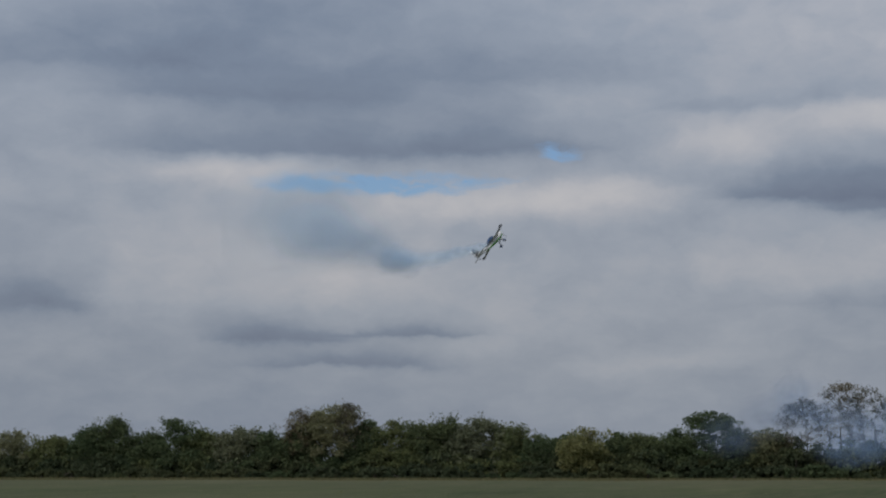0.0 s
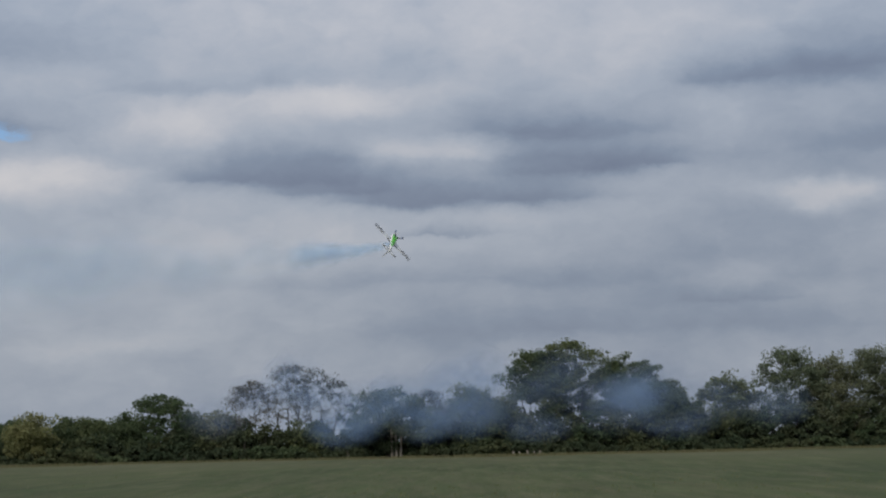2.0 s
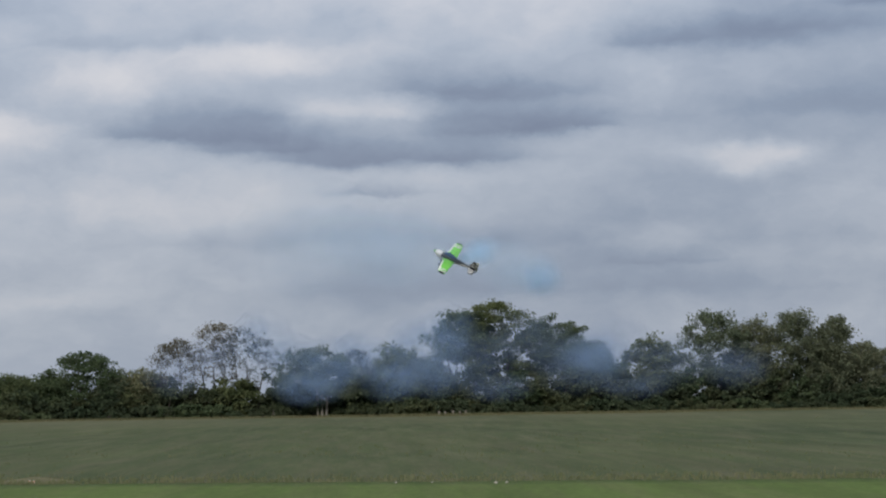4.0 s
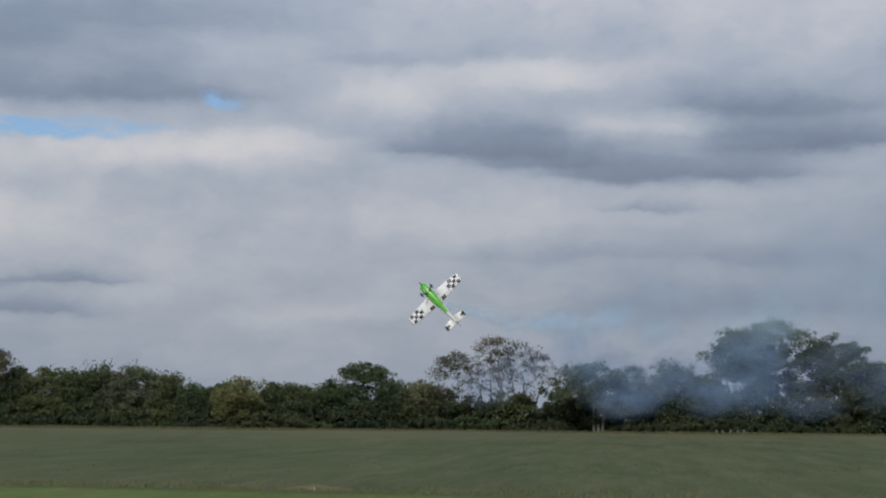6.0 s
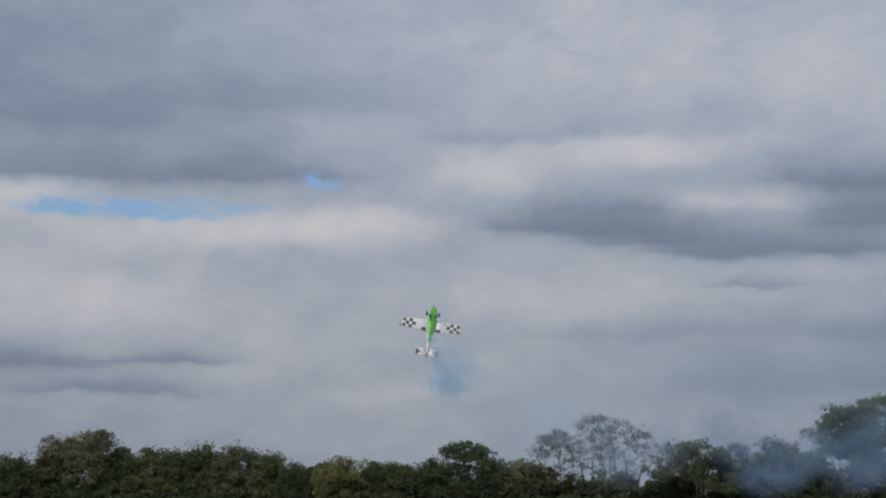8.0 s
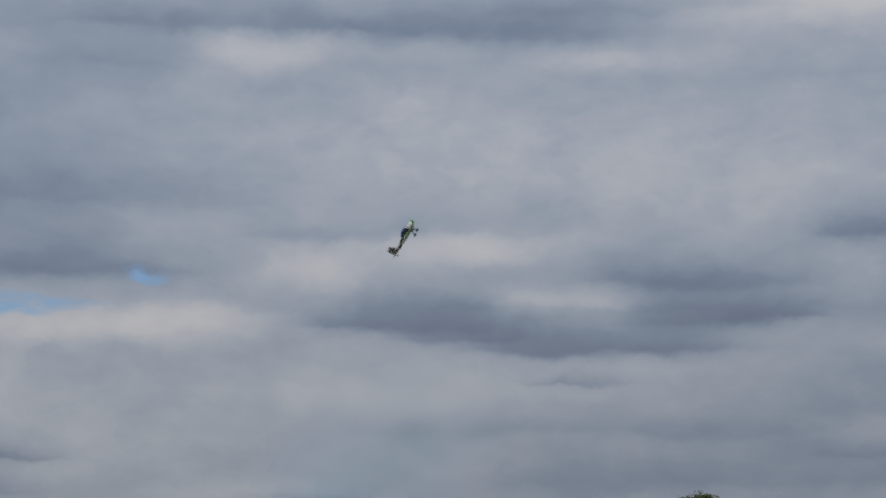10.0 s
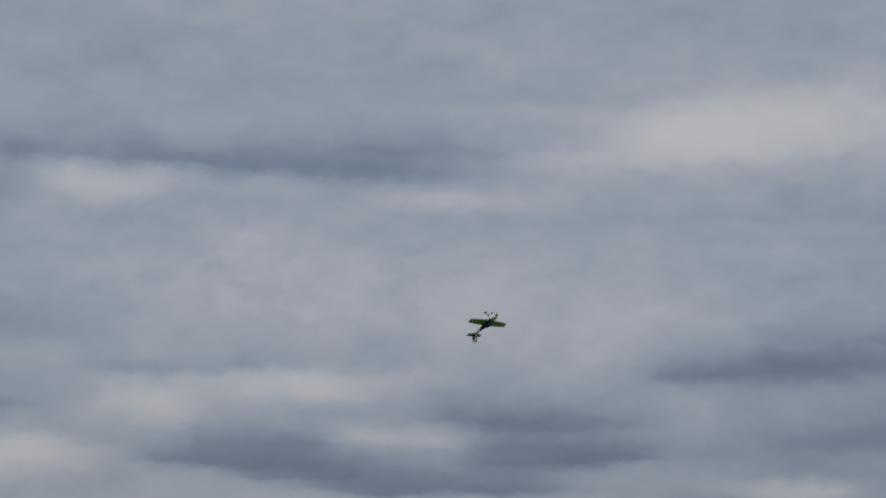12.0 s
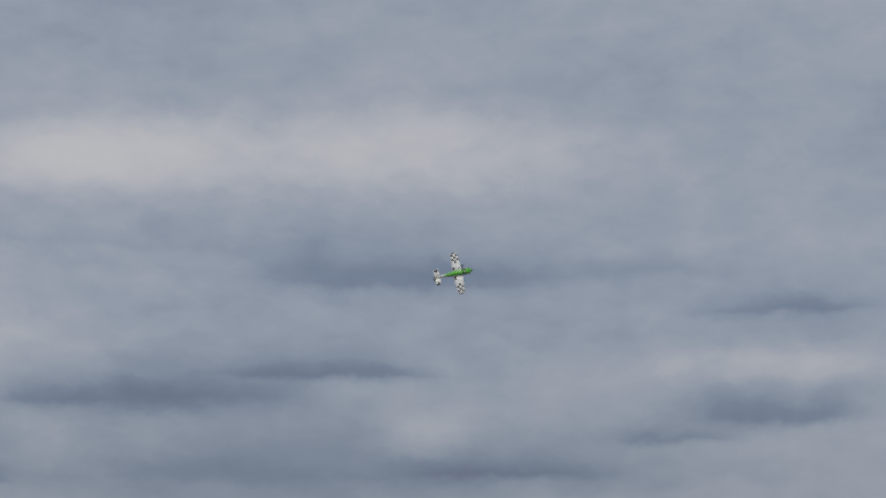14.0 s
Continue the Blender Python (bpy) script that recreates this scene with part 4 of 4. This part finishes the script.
# ---- what moves ----
# seconds, place, turn as a quaternion
PLANE_ROWS = [
    (0.00, -20.74, 79.82, 10.97, -0.805, 0.122, 0.443, -0.376),
    (0.20, -19.08, 81.64, 11.36, -0.842, -0.265, 0.152, -0.445),
    (0.40, -17.42, 83.44, 11.49, -0.561, -0.621, -0.136, -0.530),
    (0.60, -15.46, 84.65, 11.46, -0.217, -0.822, -0.349, -0.396),
    (0.80, -13.51, 85.18, 11.54, 0.204, -0.819, -0.522, -0.119),
    (1.00, -11.19, 85.74, 11.37, 0.571, -0.595, -0.522, 0.218),
    (1.10, -10.25, 86.06, 11.28, 0.749, -0.362, -0.426, 0.355),
    (1.20, -9.31, 86.39, 11.20, 0.833, -0.108, -0.312, 0.445),
    (1.40, -7.53, 86.96, 11.23, 0.712, 0.320, 0.002, 0.624),
    (1.60, -5.76, 87.36, 11.13, 0.386, 0.646, 0.370, 0.545),
    (1.80, -4.09, 87.60, 10.79, -0.003, 0.761, 0.594, 0.261),
    (2.00, -2.33, 87.80, 10.59, -0.453, 0.588, 0.657, -0.132),
    (2.20, -1.30, 87.96, 10.29, -0.659, 0.296, 0.458, -0.519),
    (2.40, -0.06, 88.11, 9.99, -0.706, -0.125, 0.128, -0.686),
    (2.50, 0.56, 88.11, 9.94, -0.646, -0.272, -0.074, -0.709),
    (2.60, 1.18, 88.13, 9.71, -0.391, -0.383, -0.315, -0.775),
    (2.70, 1.76, 88.12, 9.73, -0.281, -0.488, -0.500, -0.658),
    (2.90, 2.59, 88.45, 9.46, -0.063, -0.505, -0.711, -0.485),
    (3.10, 3.20, 88.34, 9.16, 0.130, -0.435, -0.858, -0.241),
    (3.30, 3.60, 87.80, 8.84, 0.264, -0.301, -0.915, 0.048),
    (3.50, 3.77, 86.83, 8.51, 0.320, -0.133, -0.871, 0.347),
    (3.70, 3.74, 85.41, 8.14, 0.297, 0.031, -0.726, 0.620),
    (3.90, 3.48, 83.57, 7.76, 0.205, 0.156, -0.493, 0.831),
    (4.10, 3.00, 81.28, 7.36, 0.069, 0.219, -0.201, 0.952),
    (4.30, 2.31, 78.57, 6.94, -0.076, 0.207, 0.118, 0.968),
    (4.50, 1.40, 75.41, 6.50, -0.196, 0.124, 0.423, 0.876),
    (4.65, 0.57, 72.76, 6.16, -0.252, 0.026, 0.620, 0.743),
    (4.80, -0.37, 69.87, 5.80, -0.267, -0.088, 0.776, 0.564),
    (5.00, -1.34, 68.37, 5.61, -0.108, 0.246, 0.858, 0.439),
    (5.20, -2.48, 66.85, 5.24, -0.254, -0.041, 0.942, -0.217),
    (5.40, -3.64, 65.30, 5.15, -0.353, -0.120, 0.636, -0.676),
    (5.60, -4.68, 65.07, 5.09, -0.011, -0.359, 0.235, -0.903),
    (5.80, -5.84, 64.81, 5.19, 0.246, -0.298, -0.369, -0.845),
    (6.00, -7.09, 64.50, 5.48, 0.168, -0.375, -0.690, -0.596),
    (6.20, -7.89, 63.39, 5.68, 0.012, -0.440, -0.361, -0.822),
    (6.40, -8.36, 62.31, 5.76, -0.283, -0.482, -0.041, -0.828),
    (6.50, -8.84, 61.73, 5.85, -0.307, -0.464, 0.042, -0.830),
    (6.60, -9.27, 62.15, 6.19, -0.394, -0.406, 0.148, -0.811),
    (6.80, -9.98, 63.03, 6.57, -0.585, -0.292, 0.395, -0.645),
    (6.90, -10.29, 63.49, 6.63, -0.361, -0.609, 0.384, -0.593),
    (7.00, -10.59, 63.94, 6.69, -0.006, -0.757, 0.393, -0.522),
    (7.10, -10.72, 64.60, 6.71, 0.040, -0.751, 0.291, -0.591),
    (7.20, -10.86, 65.25, 6.73, 0.085, -0.742, 0.179, -0.641),
    (7.40, -11.19, 66.54, 6.82, 0.243, -0.663, 0.120, -0.698),
    (7.60, -11.16, 67.87, 7.28, 0.421, -0.575, -0.189, -0.675),
    (7.80, -10.98, 68.39, 7.48, 0.574, -0.467, -0.320, -0.592),
    (8.00, -11.31, 68.83, 7.57, 0.462, -0.567, -0.608, -0.309),
    (8.20, -11.17, 69.36, 7.64, 0.380, -0.662, -0.502, -0.405),
    (8.40, -10.99, 69.96, 8.03, 0.255, -0.720, -0.322, -0.560),
    (8.50, -10.44, 70.33, 8.21, 0.108, -0.749, -0.318, -0.571),
    (8.60, -10.17, 70.65, 8.47, 0.081, -0.760, -0.259, -0.590),
    (8.70, -9.92, 70.97, 8.66, 0.112, -0.731, -0.254, -0.623),
    (9.00, -9.61, 74.25, 10.93, 0.411, -0.656, -0.349, -0.529),
    (9.40, -8.93, 78.37, 13.64, 0.719, -0.374, -0.428, -0.400),
    (9.80, -7.97, 82.19, 16.01, 0.837, 0.037, -0.467, -0.283),
    (10.20, -6.72, 85.73, 18.03, 0.720, 0.455, -0.489, -0.186),
    (10.50, -5.59, 88.19, 19.31, 0.496, 0.696, -0.504, -0.122),
    (10.80, -4.30, 90.49, 20.40, 0.195, 0.827, -0.523, -0.058),
    (11.00, -3.74, 90.55, 20.62, 0.067, 0.955, -0.270, 0.098),
    (11.20, -2.78, 90.70, 20.51, -0.071, 0.958, -0.168, 0.220),
    (11.40, -1.51, 90.81, 20.52, -0.024, 0.942, -0.231, 0.241),
    (11.60, 0.39, 90.93, 20.41, 0.048, 0.906, -0.378, 0.182),
    (11.80, 2.44, 90.97, 20.47, 0.074, 0.888, -0.421, 0.170),
    (12.00, 3.47, 90.97, 20.70, 0.069, 0.887, -0.410, 0.199),
    (12.20, 4.74, 91.51, 20.78, 0.066, 0.900, -0.361, 0.236),
    (12.40, 7.12, 91.89, 21.16, -0.008, 0.916, -0.312, 0.251),
    (12.60, 10.28, 92.09, 21.71, -0.052, 0.951, -0.049, 0.302),
    (12.80, 13.41, 92.14, 22.47, -0.054, 0.967, 0.017, 0.246),
    (13.00, 15.69, 92.26, 23.08, -0.026, 0.970, -0.109, 0.217),
    (13.20, 19.20, 92.09, 23.68, -0.037, 0.966, -0.143, 0.212),
    (13.40, 22.34, 91.87, 24.25, -0.021, 0.968, -0.147, 0.206),
    (13.50, 23.57, 91.80, 24.57, 0.047, 0.974, -0.182, 0.126),
    (13.60, 25.06, 91.60, 25.06, -0.569, 0.799, 0.076, 0.179),
    (13.80, 28.84, 90.98, 25.66, -0.622, 0.748, -0.042, 0.226),
    (14.00, 33.18, 90.10, 25.82, -0.638, 0.741, -0.073, 0.198),
]
# where it flew just before the first moment
EARLIER = [(-2.2, -31.3, 70.4, 10.9), (-1.6, -28.8, 72.5, 11.7), (-1.0, -26.6, 74.4, 11.6), (-0.6, -25.2, 75.9, 10.8), (-0.3, -23.5, 76.5, 10.1)]
FLOWN = EARLIER + [r[:4] for r in PLANE_ROWS]


def flown(t):
    t = max(FLOWN[0][0], min(FLOWN[-1][0], t))
    for a, b in zip(FLOWN, FLOWN[1:]):
        if t <= b[0]:
            u = (t - a[0]) / (b[0] - a[0])
            return Vector(a[1:4]).lerp(Vector(b[1:4]), u)
    return Vector(FLOWN[-1][1:4])


def heading(t):
    """The nose's direction at a time."""
    t = max(0.0, min(14.0, t))
    for a, b in zip(PLANE_ROWS, PLANE_ROWS[1:]):
        if t <= b[0]:
            q = Quaternion(a[4:8]).slerp(Quaternion(b[4:8]), (t - a[0]) / (b[0] - a[0]))
            return q @ Vector((1, 0, 0))
    return Quaternion(PLANE_ROWS[-1][4:8]) @ Vector((1, 0, 0))


def motions():
    walk(plane, [(t, Matrix.LocRotScale((x, y, z), Quaternion((qw, qx, qy, qz)), None)) for t, x, y, z, qw, qx, qy, qz in PLANE_ROWS])
    times = [0.2 * k for k in range(71)]
    for ob, d, off, lean in puffs:
        rows = []
        for t in times:
            slow = 1 + 0.9 * max(0.0, min(1.0, (t - 3.4) / 1.4))
            born = min(t - d * slow, SMOKE_END - 0.9 * d)
            age = t - born
            # the propeller blows the smoke back along the body, then the breeze takes it
            blast = 0.8 if born < 0 else 6.0 if born < 3.5 else 0.9 + 2.2 * max(0.0, min(1.0, (born - 7.2) / 0.5))
            wash = -0.2 - blast * (1 - math.exp(-age / (0.6 if born < 7.2 else 0.35)))
            p = flown(born) + heading(born) * wash + off * (1.0 if born < 3.5 else 5.5) + Vector((1.3 * age, 0.2 * age, -0.15 * age - 0.5 * max(0.0, t - SMOKE_END)))
            rows.append((t, pose(p.x, p.y, p.z, 0, lean, 0)))
        walk(ob, rows)
    for ob, p in drifting:
        walk(ob, [(t, pose(p.x + 1.6 * (t - 2.5), p.y, p.z + 0.02 * t)) for t in (0, 7, 14)])
    for ob, a, b in zip(insects, INSECT_AT, INSECT_TO):
        v = Vector(b) - Vector(a)
        rows = []
        for t in (0.0, 12.0, 13.0, 13.2, 14.0):
            p = Vector(a) + v * ((t - 13.0) / 0.2)
            rows.append((t, pose(p.x, p.y, p.z, 0, 0, math.degrees(math.atan2(v.y, v.x)))))
        walk(ob, rows)


INSECT_AT = [(0.676, 3.849, 2.555), (0.779, 3.825, 2.572)]
INSECT_TO = [(-0.171, 3.938, 2.383), (-0.071, 3.937, 2.404)]
motions()
